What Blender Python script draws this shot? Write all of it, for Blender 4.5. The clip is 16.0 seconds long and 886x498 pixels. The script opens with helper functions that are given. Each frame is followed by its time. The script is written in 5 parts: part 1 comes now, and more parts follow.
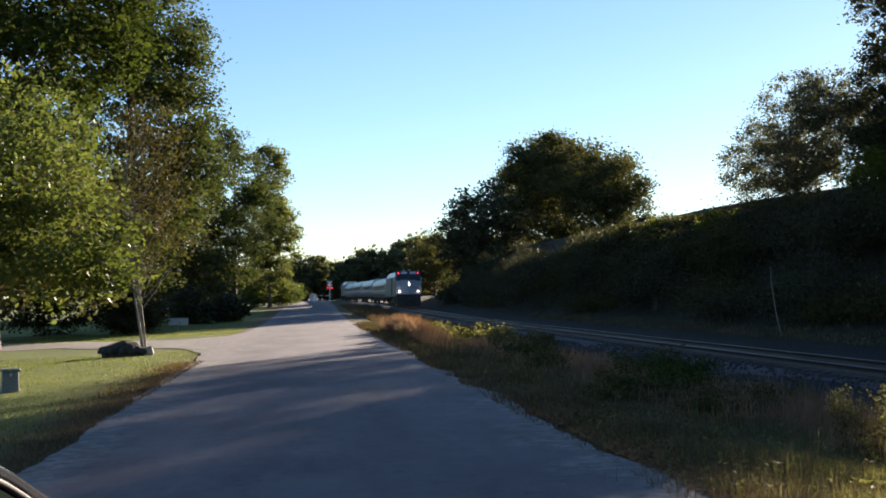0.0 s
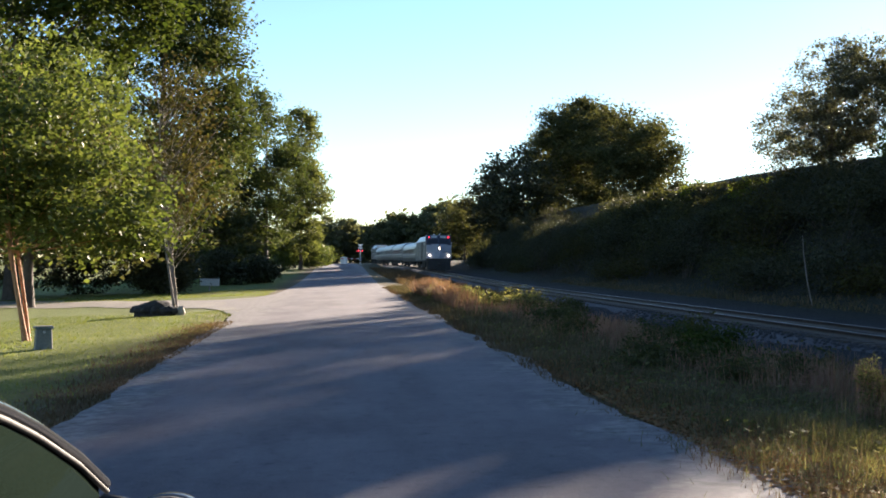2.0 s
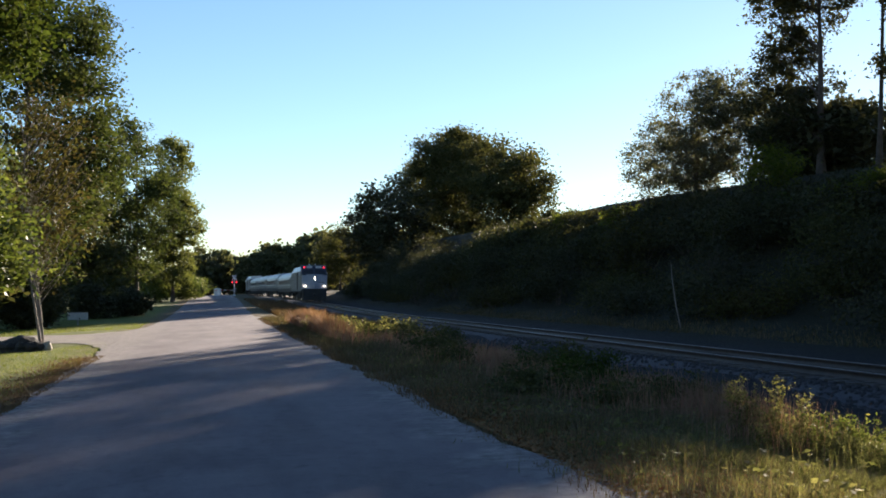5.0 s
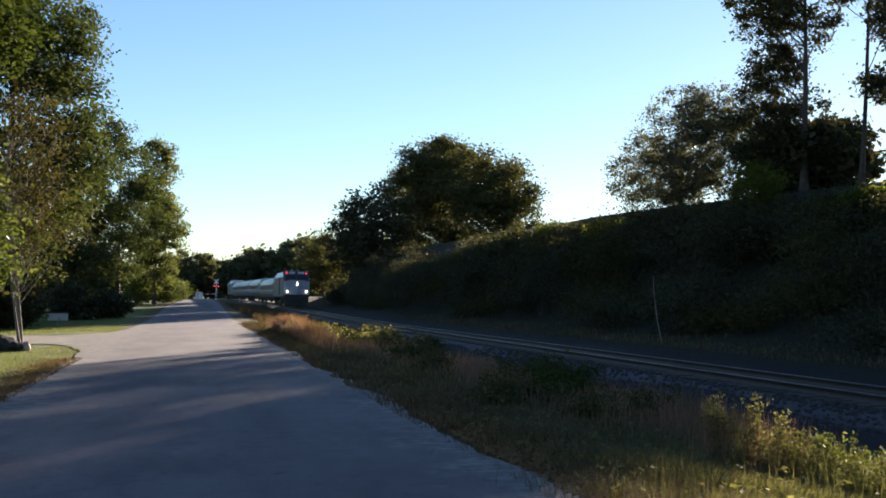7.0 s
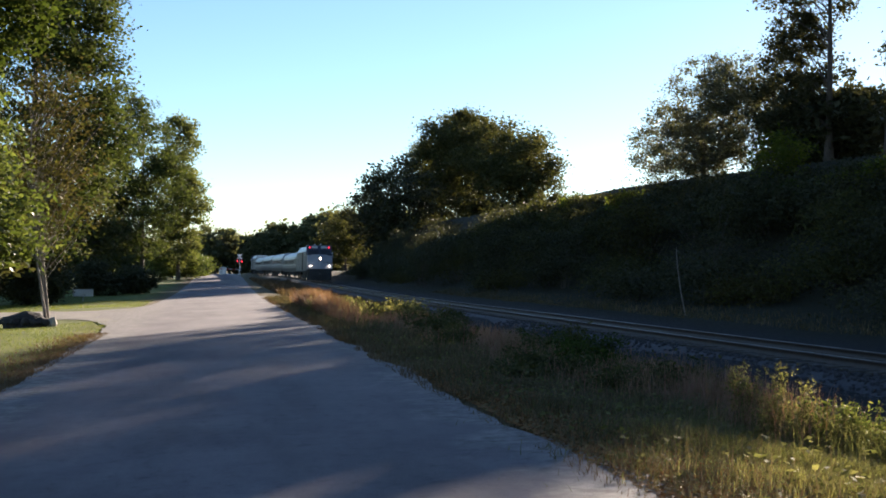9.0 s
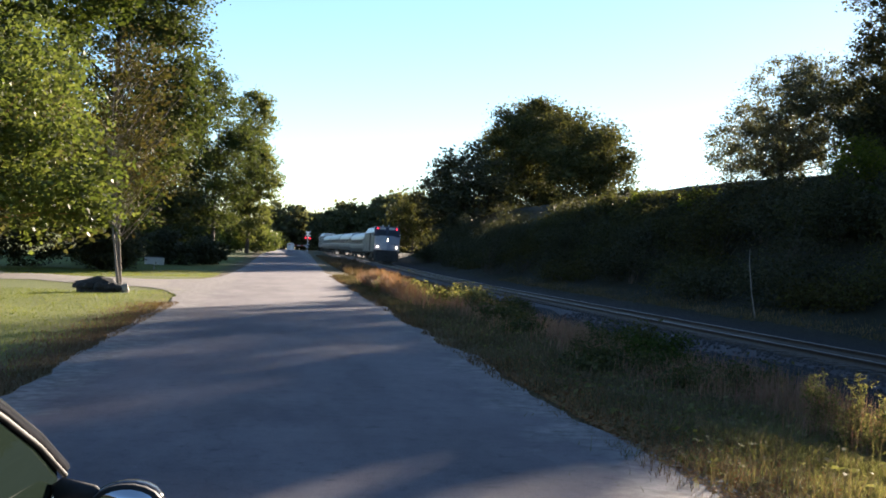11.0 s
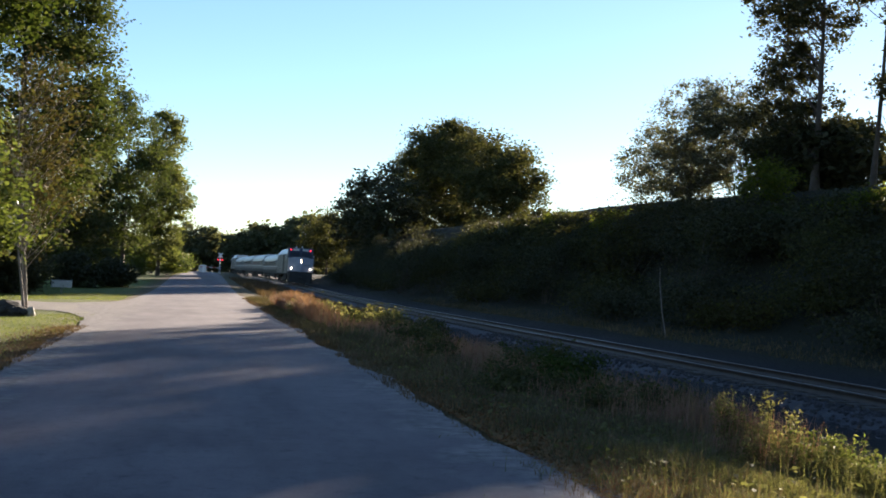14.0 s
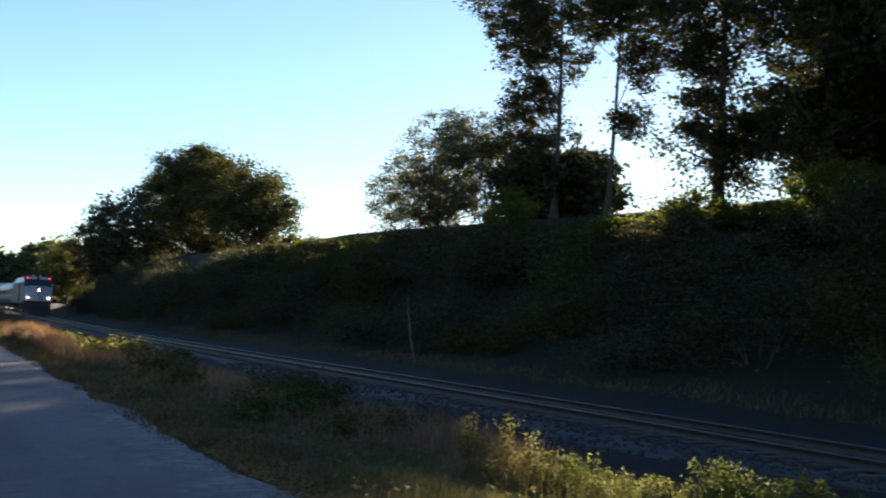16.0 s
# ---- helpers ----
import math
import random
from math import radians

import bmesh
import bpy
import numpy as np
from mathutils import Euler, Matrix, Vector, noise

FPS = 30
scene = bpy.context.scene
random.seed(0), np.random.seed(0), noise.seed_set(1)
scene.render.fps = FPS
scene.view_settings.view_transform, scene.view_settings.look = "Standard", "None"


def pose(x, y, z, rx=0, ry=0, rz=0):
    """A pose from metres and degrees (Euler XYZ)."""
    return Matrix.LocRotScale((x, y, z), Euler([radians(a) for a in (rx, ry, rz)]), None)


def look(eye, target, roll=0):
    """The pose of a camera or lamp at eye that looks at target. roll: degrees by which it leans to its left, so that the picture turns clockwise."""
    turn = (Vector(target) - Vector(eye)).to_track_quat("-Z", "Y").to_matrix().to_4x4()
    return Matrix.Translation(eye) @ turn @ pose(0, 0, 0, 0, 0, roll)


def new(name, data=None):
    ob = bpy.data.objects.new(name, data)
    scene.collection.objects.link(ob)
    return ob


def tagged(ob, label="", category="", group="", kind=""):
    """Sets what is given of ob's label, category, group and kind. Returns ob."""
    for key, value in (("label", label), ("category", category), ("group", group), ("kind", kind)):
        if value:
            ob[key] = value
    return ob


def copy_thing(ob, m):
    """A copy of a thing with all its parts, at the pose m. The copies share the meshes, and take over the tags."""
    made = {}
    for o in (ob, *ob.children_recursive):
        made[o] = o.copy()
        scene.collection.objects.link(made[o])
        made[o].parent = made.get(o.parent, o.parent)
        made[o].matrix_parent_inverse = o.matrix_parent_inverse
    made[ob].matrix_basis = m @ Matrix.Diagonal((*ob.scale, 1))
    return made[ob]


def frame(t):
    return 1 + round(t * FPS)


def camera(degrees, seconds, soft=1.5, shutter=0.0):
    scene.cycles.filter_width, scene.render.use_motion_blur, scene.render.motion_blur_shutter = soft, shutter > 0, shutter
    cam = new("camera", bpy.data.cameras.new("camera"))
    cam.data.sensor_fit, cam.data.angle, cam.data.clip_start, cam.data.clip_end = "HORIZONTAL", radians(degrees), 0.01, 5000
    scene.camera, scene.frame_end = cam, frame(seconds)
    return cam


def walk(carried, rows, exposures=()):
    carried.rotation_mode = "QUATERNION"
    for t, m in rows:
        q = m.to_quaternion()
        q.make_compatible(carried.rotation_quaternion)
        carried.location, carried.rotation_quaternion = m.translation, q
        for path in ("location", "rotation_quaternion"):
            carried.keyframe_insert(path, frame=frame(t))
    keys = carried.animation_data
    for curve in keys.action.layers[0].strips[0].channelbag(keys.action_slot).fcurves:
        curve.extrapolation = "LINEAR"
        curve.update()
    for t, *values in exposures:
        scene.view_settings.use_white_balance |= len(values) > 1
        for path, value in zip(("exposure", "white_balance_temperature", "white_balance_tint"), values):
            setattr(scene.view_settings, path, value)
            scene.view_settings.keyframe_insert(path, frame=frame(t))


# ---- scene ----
cam = camera(41.0, 16.0, 1.75, 0.3)
PATH = [
    (0, look((-0.122, 0.016, 1.696), (1.027, 9.941, 2.118), -0.20)),
    (0.5, look((-0.125, 0.014, 1.690), (1.116, 9.932, 1.994), -0.02)),
    (1, look((-0.120, 0.001, 1.682), (1.057, 9.929, 1.889), 1.65)),
    (1.5, look((-0.106, -0.003, 1.684), (0.922, 9.943, 1.849), 0.98)),
    (2, look((-0.105, -0.015, 1.687), (0.789, 9.944, 1.809), 0.63)),
    (2.5, look((-0.098, -0.000, 1.695), (1.035, 9.934, 1.859), 1.62)),
    (3, look((-0.105, 0.018, 1.692), (1.851, 9.823, 1.889), 2.18)),
    (3.5, look((-0.108, -0.015, 1.664), (1.945, 9.768, 1.925), 0.04)),
    (4, look((-0.112, -0.013, 1.669), (1.776, 9.803, 1.948), -1.28)),
    (6.5, look((-0.103, -0.003, 1.698), (1.899, 9.781, 2.205), 1.97)),
    (7, look((-0.100, -0.005, 1.694), (1.965, 9.769, 2.143), 1.11)),
    (7.5, look((-0.104, -0.005, 1.686), (1.936, 9.778, 2.038), 0.42)),
    (8, look((-0.099, -0.006, 1.686), (1.909, 9.787, 1.959), 0.34)),
    (8.5, look((-0.098, -0.007, 1.686), (1.872, 9.794, 1.920), 0.73)),
    (9, look((-0.105, -0.009, 1.681), (1.780, 9.809, 1.904), 0.70)),
    (11.5, look((-0.223, 0.098, 1.694), (1.062, 10.015, 1.762), 4.22)),
    (12, look((-0.221, 0.097, 1.696), (0.964, 10.026, 1.771), 2.53)),
    (12.5, look((-0.222, 0.097, 1.695), (0.999, 10.022, 1.806), 2.73)),
    (13, look((-0.215, 0.099, 1.694), (1.230, 9.992, 1.888), 2.39)),
    (13.5, look((-0.211, 0.096, 1.694), (1.574, 9.932, 1.952), 3.69)),
    (14, look((-0.211, 0.095, 1.693), (1.827, 9.880, 2.002), 3.62)),
    (14.5, look((-0.188, 0.104, 1.698), (2.063, 9.838, 2.124), 2.74)),
    (15, look((-0.185, 0.090, 1.703), (2.519, 9.705, 2.196), 2.61)),
    (15.5, look((-0.176, 0.089, 1.710), (3.062, 9.531, 2.306), 2.87)),
    (16, look((-0.154, 0.093, 1.709), (3.853, 9.232, 2.362), 2.91)),
]
EXPOSURES = [(0, 1.99, 6150, 14), (1, 2.17, 6150, 14), (2, 2.43, 6150, 14), (2.5, 2.37, 6150, 14), (3.5, 2.21, 6150, 14), (4.2, 2.09, 6150, 14), (6.5, 1.95, 6150, 14), (7.5, 2.0, 6150, 14), (9, 2.15, 6150, 14), (11.5, 2.45, 6150, 14), (12.5, 2.53, 6150, 14), (13.5, 2.29, 6150, 14), (14.5, 2.11, 6150, 14), (16, 2.14, 6150, 14)]
walk(cam, PATH, EXPOSURES)

# ---- world and sun ----
SUN_AZ, SUN_EL = radians(33.0), radians(11.2)
world = bpy.data.worlds.new("world")
scene.world = world
world.use_nodes = True
wn = world.node_tree
sky = wn.nodes.new("ShaderNodeTexSky")
sky.sky_type = "NISHITA"
sky.sun_disc = False
sky.sun_elevation = SUN_EL
sky.sun_rotation = SUN_AZ
sky.altitude = 200
sky.air_density, sky.dust_density, sky.ozone_density = 1.0, 0.06, 2.8
wn.nodes["Background"].inputs[1].default_value = 0.047
wn.links.new(sky.outputs[0], wn.nodes["Background"].inputs[0])
sun = new("sun", bpy.data.lights.new("sun", "SUN"))
sun.data.energy, sun.data.angle, sun.data.color = 5.0, radians(0.53), (1.0, 0.83, 0.62)
sun_from = Vector((math.sin(SUN_AZ) * math.cos(SUN_EL), math.cos(SUN_AZ) * math.cos(SUN_EL), math.sin(SUN_EL)))
sun.matrix_world = look(sun_from * 200, (0, 0, 0))


# ---- materials ----
def nodes_of(name):
    m = bpy.data.materials.new(name)
    m.use_nodes = True
    return m, m.node_tree, m.node_tree.nodes["Principled BSDF"]


def ramp_node(nt, fac, colors, stops=None):
    r = nt.nodes.new("ShaderNodeValToRGB")
    n = len(colors)
    stops = stops or [i / max(n - 1, 1) for i in range(n)]
    while len(r.color_ramp.elements) < n:
        r.color_ramp.elements.new(0.5)
    for e, c, s in zip(r.color_ramp.elements, colors, stops):
        e.position, e.color = s, (*c, 1)
    nt.links.new(fac, r.inputs[0])
    return r.outputs[0]


def noise_node(nt, scale, detail=4.0, vec=None, rough=0.6):
    n = nt.nodes.new("ShaderNodeTexNoise")
    n.inputs["Scale"].default_value, n.inputs["Detail"].default_value = scale, detail
    n.inputs["Roughness"].default_value = rough
    if vec is not None:
        nt.links.new(vec, n.inputs["Vector"])
    return n.outputs["Fac"]


def mix_node(nt, kind, fac, a, b):
    n = nt.nodes.new("ShaderNodeMix")
    n.data_type, n.blend_type = "RGBA", kind
    for sock, v in ((n.inputs[0], fac), (n.inputs[6], a), (n.inputs[7], b)):
        if isinstance(v, (int, float)):
            sock.default_value = v
        elif isinstance(v, tuple):
            sock.default_value = (*v, 1)
        else:
            nt.links.new(v, sock)
    return n.outputs[2]


def bump_node(nt, height, strength, dist):
    b = nt.nodes.new("ShaderNodeBump")
    b.inputs["Strength"].default_value, b.inputs["Distance"].default_value = strength, dist
    nt.links.new(height, b.inputs["Height"])
    return b.outputs[0]


def surface(name, colors, coarse=1.5, fine=30.0, rough=0.8, bump=0.3, dist=0.01, metal=0.0, vary=0.0, spec=0.5):
    """Two scales of noise: coarse stains between the colours, fine grain over them."""
    m, nt, p = nodes_of(name)
    pos = nt.nodes.new("ShaderNodeTexCoord").outputs["Object"]
    big = noise_node(nt, coarse, 5.0, pos)
    small = noise_node(nt, fine, 4.0, pos)
    col = ramp_node(nt, big, colors, [0.3 + 0.4 * i / max(len(colors) - 1, 1) for i in range(len(colors))])
    grain = ramp_node(nt, small, [(0.72, 0.72, 0.72), (1, 1, 1), (1.0, 1.0, 1.0)], [0.3, 0.6, 1])
    col = mix_node(nt, "MULTIPLY", 1.0, col, grain)
    if vary:
        rnd = nt.nodes.new("ShaderNodeObjectInfo").outputs["Random"]
        col = mix_node(nt, "MULTIPLY", 1.0, col, ramp_node(nt, rnd, [(1 - vary,) * 3, (1, 1, 1)]))
    nt.links.new(col, p.inputs["Base Color"])
    p.inputs["Roughness"].default_value, p.inputs["Metallic"].default_value = rough, metal
    p.inputs["Specular IOR Level"].default_value = spec
    if bump:
        nt.links.new(bump_node(nt, small, bump, dist), p.inputs["Normal"])
    return m


def leafy(name, colors, trans=0.35, rough=0.7, spec=0.07):
    """Leaves: each one takes its own colour; part of the light goes through."""
    m, nt, p = nodes_of(name)
    rnd = nt.nodes.new("ShaderNodeNewGeometry").outputs["Random Per Island"]
    pos = nt.nodes.new("ShaderNodeTexCoord").outputs["Object"]
    patch = noise_node(nt, 0.45, 3.0, pos)
    col = ramp_node(nt, rnd, colors)
    col = mix_node(nt, "MULTIPLY", 1.0, col, ramp_node(nt, patch, [(0.65, 0.7, 0.65), (1, 1, 1)], [0.35, 0.6]))
    nt.links.new(col, p.inputs["Base Color"])
    p.inputs["Roughness"].default_value = rough
    p.inputs["Specular IOR Level"].default_value = spec
    t = nt.nodes.new("ShaderNodeBsdfTranslucent")
    nt.links.new(mix_node(nt, "MULTIPLY", 1.0, col, (1.3, 1.28, 0.68)), t.inputs["Color"])
    mx = nt.nodes.new("ShaderNodeMixShader")
    mx.inputs[0].default_value = trans
    nt.links.new(p.outputs[0], mx.inputs[1])
    nt.links.new(t.outputs[0], mx.inputs[2])
    nt.links.new(mx.outputs[0], nt.nodes["Material Output"].inputs["Surface"])
    return m


def plain(name, color, rough=0.5, metal=0.0, emit=0.0, emit_color=None):
    m, nt, p = nodes_of(name)
    p.inputs["Base Color"].default_value = (*color, 1)
    p.inputs["Roughness"].default_value, p.inputs["Metallic"].default_value = rough, metal
    if emit:
        p.inputs["Emission Color"].default_value = (*(emit_color or color), 1)
        p.inputs["Emission Strength"].default_value = emit
    return m


def ground_material():
    """Lawn beside the road, dry verge, gravelly trackside and a dark litter slope, parted by ragged borders."""
    m, nt, p = nodes_of("ground")
    pos = nt.nodes.new("ShaderNodeTexCoord").outputs["Object"]
    sep = nt.nodes.new("ShaderNodeSeparateXYZ")
    nt.links.new(pos, sep.inputs[0])
    rag = noise_node(nt, 0.9, 5.0, pos)
    add = nt.nodes.new("ShaderNodeMath")
    add.operation = "MULTIPLY_ADD"
    nt.links.new(rag, add.inputs[0])
    add.inputs[1].default_value = 1.6
    nt.links.new(sep.outputs[0], add.inputs[2])
    mp = nt.nodes.new("ShaderNodeMapRange")
    mp.inputs["From Min"].default_value, mp.inputs["From Max"].default_value = -10, 30
    nt.links.new(add.outputs[0], mp.inputs["Value"])
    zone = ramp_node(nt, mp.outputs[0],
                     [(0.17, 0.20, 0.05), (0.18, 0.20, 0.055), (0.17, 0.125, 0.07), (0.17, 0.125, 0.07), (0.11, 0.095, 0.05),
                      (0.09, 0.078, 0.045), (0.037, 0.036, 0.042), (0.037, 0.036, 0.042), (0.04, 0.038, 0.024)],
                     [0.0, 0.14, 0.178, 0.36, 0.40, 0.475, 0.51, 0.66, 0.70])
    tuft = noise_node(nt, 9.0, 6.0, pos)
    fine = noise_node(nt, 70.0, 3.0, pos)
    col = mix_node(nt, "MULTIPLY", 1.0, zone, ramp_node(nt, tuft, [(0.5, 0.55, 0.5), (1.1, 1.1, 1.0)], [0.3, 0.7]))
    col = mix_node(nt, "MULTIPLY", 1.0, col, ramp_node(nt, fine, [(0.6, 0.6, 0.6), (1.1, 1.1, 1.1)], [0.3, 0.65]))
    nt.links.new(col, p.inputs["Base Color"])
    p.inputs["Roughness"].default_value = 0.95
    p.inputs["Specular IOR Level"].default_value = 0.15
    nt.links.new(bump_node(nt, fine, 0.6, 0.03), p.inputs["Normal"])
    return m


def asphalt_material():
    """Old bleached asphalt: patches, wheel tracks, fine aggregate and hairline cracks."""
    m, nt, p = nodes_of("asphalt")
    pos = nt.nodes.new("ShaderNodeTexCoord").outputs["Object"]
    mp = nt.nodes.new("ShaderNodeMapping")
    mp.inputs["Scale"].default_value = (1.0, 0.22, 1.0)
    nt.links.new(pos, mp.inputs[0])
    streak = noise_node(nt, 0.8, 5.0, mp.outputs[0])
    blot = noise_node(nt, 0.35, 4.0, pos)
    grit = noise_node(nt, 90.0, 3.0, pos)
    col = ramp_node(nt, streak, [(0.115, 0.095, 0.108), (0.165, 0.138, 0.152), (0.22, 0.19, 0.2)], [0.3, 0.5, 0.75])
    col = mix_node(nt, "MULTIPLY", 1.0, col, ramp_node(nt, blot, [(0.78, 0.78, 0.8), (1.05, 1.05, 1.03)], [0.35, 0.65]))
    col = mix_node(nt, "MULTIPLY", 1.0, col, ramp_node(nt, grit, [(0.6, 0.6, 0.6), (1.12, 1.12, 1.12)], [0.3, 0.65]))
    mid = noise_node(nt, 5.5, 5.0, pos, 0.7)
    col = mix_node(nt, "MULTIPLY", 1.0, col, ramp_node(nt, mid, [(0.6, 0.6, 0.62), (0.97, 0.97, 0.97), (1.12, 1.1, 1.08)], [0.28, 0.42, 0.7]))
    sep = nt.nodes.new("ShaderNodeSeparateXYZ")
    nt.links.new(pos, sep.inputs[0])
    ab = nt.nodes.new("ShaderNodeMath")
    ab.operation = "ABSOLUTE"
    nt.links.new(sep.outputs[0], ab.inputs[0])
    ed = nt.nodes.new("ShaderNodeMath")
    ed.operation = "MULTIPLY_ADD"
    nt.links.new(noise_node(nt, 1.1, 6.0, pos, 0.7), ed.inputs[0])
    ed.inputs[1].default_value = 3.0
    nt.links.new(ab.outputs[0], ed.inputs[2])
    worn = nt.nodes.new("ShaderNodeMapRange")
    worn.inputs["From Min"].default_value, worn.inputs["From Max"].default_value = 3.75, 4.4
    worn.inputs["To Max"].default_value = 0.8
    nt.links.new(ed.outputs[0], worn.inputs["Value"])
    col = mix_node(nt, "MIX", worn.outputs[0], col, ramp_node(nt, mid, [(0.10, 0.085, 0.075), (0.26, 0.235, 0.225)], [0.35, 0.6]))
    warp = nt.nodes.new("ShaderNodeTexNoise")
    warp.inputs["Scale"].default_value = 1.4
    nt.links.new(pos, warp.inputs["Vector"])
    bent = nt.nodes.new("ShaderNodeMix")
    bent.data_type = "RGBA"
    bent.blend_type = "LINEAR_LIGHT"
    bent.inputs[0].default_value = 0.35
    nt.links.new(pos, bent.inputs[6])
    nt.links.new(warp.outputs["Color"], bent.inputs[7])
    vor = nt.nodes.new("ShaderNodeTexVoronoi")
    vor.feature = "DISTANCE_TO_EDGE"
    vor.inputs["Scale"].default_value = 0.42
    nt.links.new(bent.outputs[2], vor.inputs["Vector"])
    crack = ramp_node(nt, vor.outputs["Distance"], [(0.55, 0.55, 0.57), (1, 1, 1)], [0.002, 0.008])
    col = mix_node(nt, "MULTIPLY", 0.28, col, crack)
    nt.links.new(col, p.inputs["Base Color"])
    p.inputs["Roughness"].default_value = 0.85
    p.inputs["Specular IOR Level"].default_value = 0.3
    nt.links.new(bump_node(nt, grit, 0.35, 0.008), p.inputs["Normal"])
    return m


GROUND = ground_material()
ASPHALT = asphalt_material()
GRAVEL = surface("driveway gravel", [(0.17, 0.15, 0.13), (0.24, 0.215, 0.185)], 0.8, 40, 0.9, 0.6, 0.02)
BALLAST = surface("ballast", [(0.042, 0.04, 0.047), (0.072, 0.069, 0.076)], 0.7, 14, 0.85, 0.9, 0.05)
STONE = surface("ballast stone", [(0.032, 0.03, 0.036), (0.066, 0.062, 0.068)], 3, 20, 0.85, 0.2)
TIE_WOOD = surface("tie wood", [(0.05, 0.04, 0.033), (0.095, 0.08, 0.065)], 2, 22, 0.85, 0.5, vary=0.35)
RAIL_STEEL = surface("rail steel", [(0.05, 0.038, 0.032), (0.085, 0.062, 0.05)], 4, 40, 0.6, 0.2, metal=0.3)
RAIL_HEAD = surface("worn rail head", [(0.12, 0.105, 0.1), (0.2, 0.18, 0.165)], 2, 60, 0.4, 0.05, metal=0.85)
BARK = surface("bark", [(0.06, 0.045, 0.035), (0.12, 0.095, 0.075)], 3, 18, 0.9, 0.8, 0.03)
BARK_GREY = surface("grey bark", [(0.14, 0.12, 0.10), (0.22, 0.19, 0.165)], 3, 18, 0.9, 0.8, 0.02)
BARK_RED = surface("peeling orange bark", [(0.30, 0.13, 0.06), (0.5, 0.27, 0.15)], 5, 25, 0.8, 0.9, 0.02)
BARK_WHITE = surface("white birch bark", [(0.35, 0.33, 0.3), (0.6, 0.58, 0.54)], 4, 12, 0.8, 0.5, 0.01)
LEAF_MAPLE = leafy("maple leaves", [(0.034, 0.05, 0.012), (0.05, 0.072, 0.016), (0.08, 0.095, 0.024)])
LEAF_DARK = leafy("dark leaves", [(0.044, 0.046, 0.026), (0.064, 0.064, 0.035), (0.09, 0.085, 0.048)], 0.28, 0.65, 0.15)
LEAF_BIRCH = leafy("birch leaves", [(0.07, 0.095, 0.025), (0.105, 0.13, 0.035), (0.16, 0.18, 0.06)], 0.42, 0.5, 0.3)
LEAF_OLIVE = leafy("olive leaves", [(0.055, 0.058, 0.027), (0.084, 0.085, 0.037), (0.125, 0.115, 0.052)], 0.35)
LEAF_TALL = leafy("yard tree leaves", [(0.042, 0.058, 0.02), (0.064, 0.082, 0.028), (0.1, 0.112, 0.04)], 0.4)
# Brightened leaf colour stands in for sunlight coming through the saplings.
LEAF_SAPLING = leafy("backlit sapling leaves", [(0.085, 0.11, 0.02), (0.12, 0.14, 0.03), (0.17, 0.17, 0.05)], 0.6)
LEAF_BUSHY = leafy("bushy weed leaves", [(0.06, 0.08, 0.025), (0.1, 0.12, 0.036), (0.17, 0.17, 0.065)], 0.55, 0.6, 0.08)
LEAF_BROWN = leafy("browning leaves", [(0.06, 0.045, 0.02), (0.085, 0.07, 0.03), (0.10, 0.10, 0.03)], 0.3)
LEAF_POPLAR = leafy("pale poplar leaves", [(0.075, 0.073, 0.052), (0.11, 0.107, 0.076), (0.15, 0.148, 0.105)], 0.42, 0.4, 0.2)
LEAF_ROADSIDE = leafy("pale roadside leaves", [(0.075, 0.085, 0.034), (0.11, 0.122, 0.047), (0.15, 0.16, 0.065)], 0.5)
LEAF_WEED = leafy("weed leaves", [(0.085, 0.088, 0.038), (0.145, 0.143, 0.064), (0.25, 0.225, 0.12)], 0.55, 0.7, 0.05)
GRASS_DRY = leafy("dry grass", [(0.12, 0.07, 0.048), (0.18, 0.115, 0.075), (0.14, 0.105, 0.06)], 0.25, 0.85)
GRASS_GREEN = leafy("verge grass", [(0.09, 0.082, 0.046), (0.14, 0.118, 0.068), (0.21, 0.145, 0.1)], 0.25, 0.85)
GRASS_LAWN = leafy("lawn grass", [(0.13, 0.165, 0.04), (0.17, 0.20, 0.05), (0.22, 0.23, 0.075)], 0.35, 0.6)
GRASS_RED = leafy("russet grass", [(0.25, 0.12, 0.095), (0.33, 0.18, 0.14), (0.26, 0.19, 0.12)], 0.25, 0.8)
# Lighter, greyer olive carries the distance haze in the leaf colour.
LEAF_FAR = leafy("hazy far olive leaves", [(0.09, 0.095, 0.06), (0.12, 0.125, 0.075), (0.15, 0.15, 0.09)], 0.45)
LITTER = leafy("fallen leaves", [(0.22, 0.09, 0.04), (0.33, 0.16, 0.07), (0.26, 0.19, 0.10)], 0.15, 0.8)
ROCK = surface("dark rock", [(0.022, 0.02, 0.018), (0.05, 0.045, 0.04)], 3, 14, 0.9, 0.8, 0.03)


# ---- mesh helpers ----
def part(name, data, material, parent, label=""):
    """Links a bmesh or a mesh as one object under parent."""
    if isinstance(data, bmesh.types.BMesh):
        me = bpy.data.meshes.new(name)
        data.to_mesh(me)
        data.free()
    else:
        me = data
    if material is not None and not me.materials:
        me.materials.append(material)
    ob = new(name, me)
    ob.parent = parent
    if label:
        tagged(ob, label)
    return ob


def thing(name, label, category, m=None, group="", kind=""):
    ob = new(name)
    if m is not None:
        ob.matrix_world = m
    return tagged(ob, label, category, group, kind)


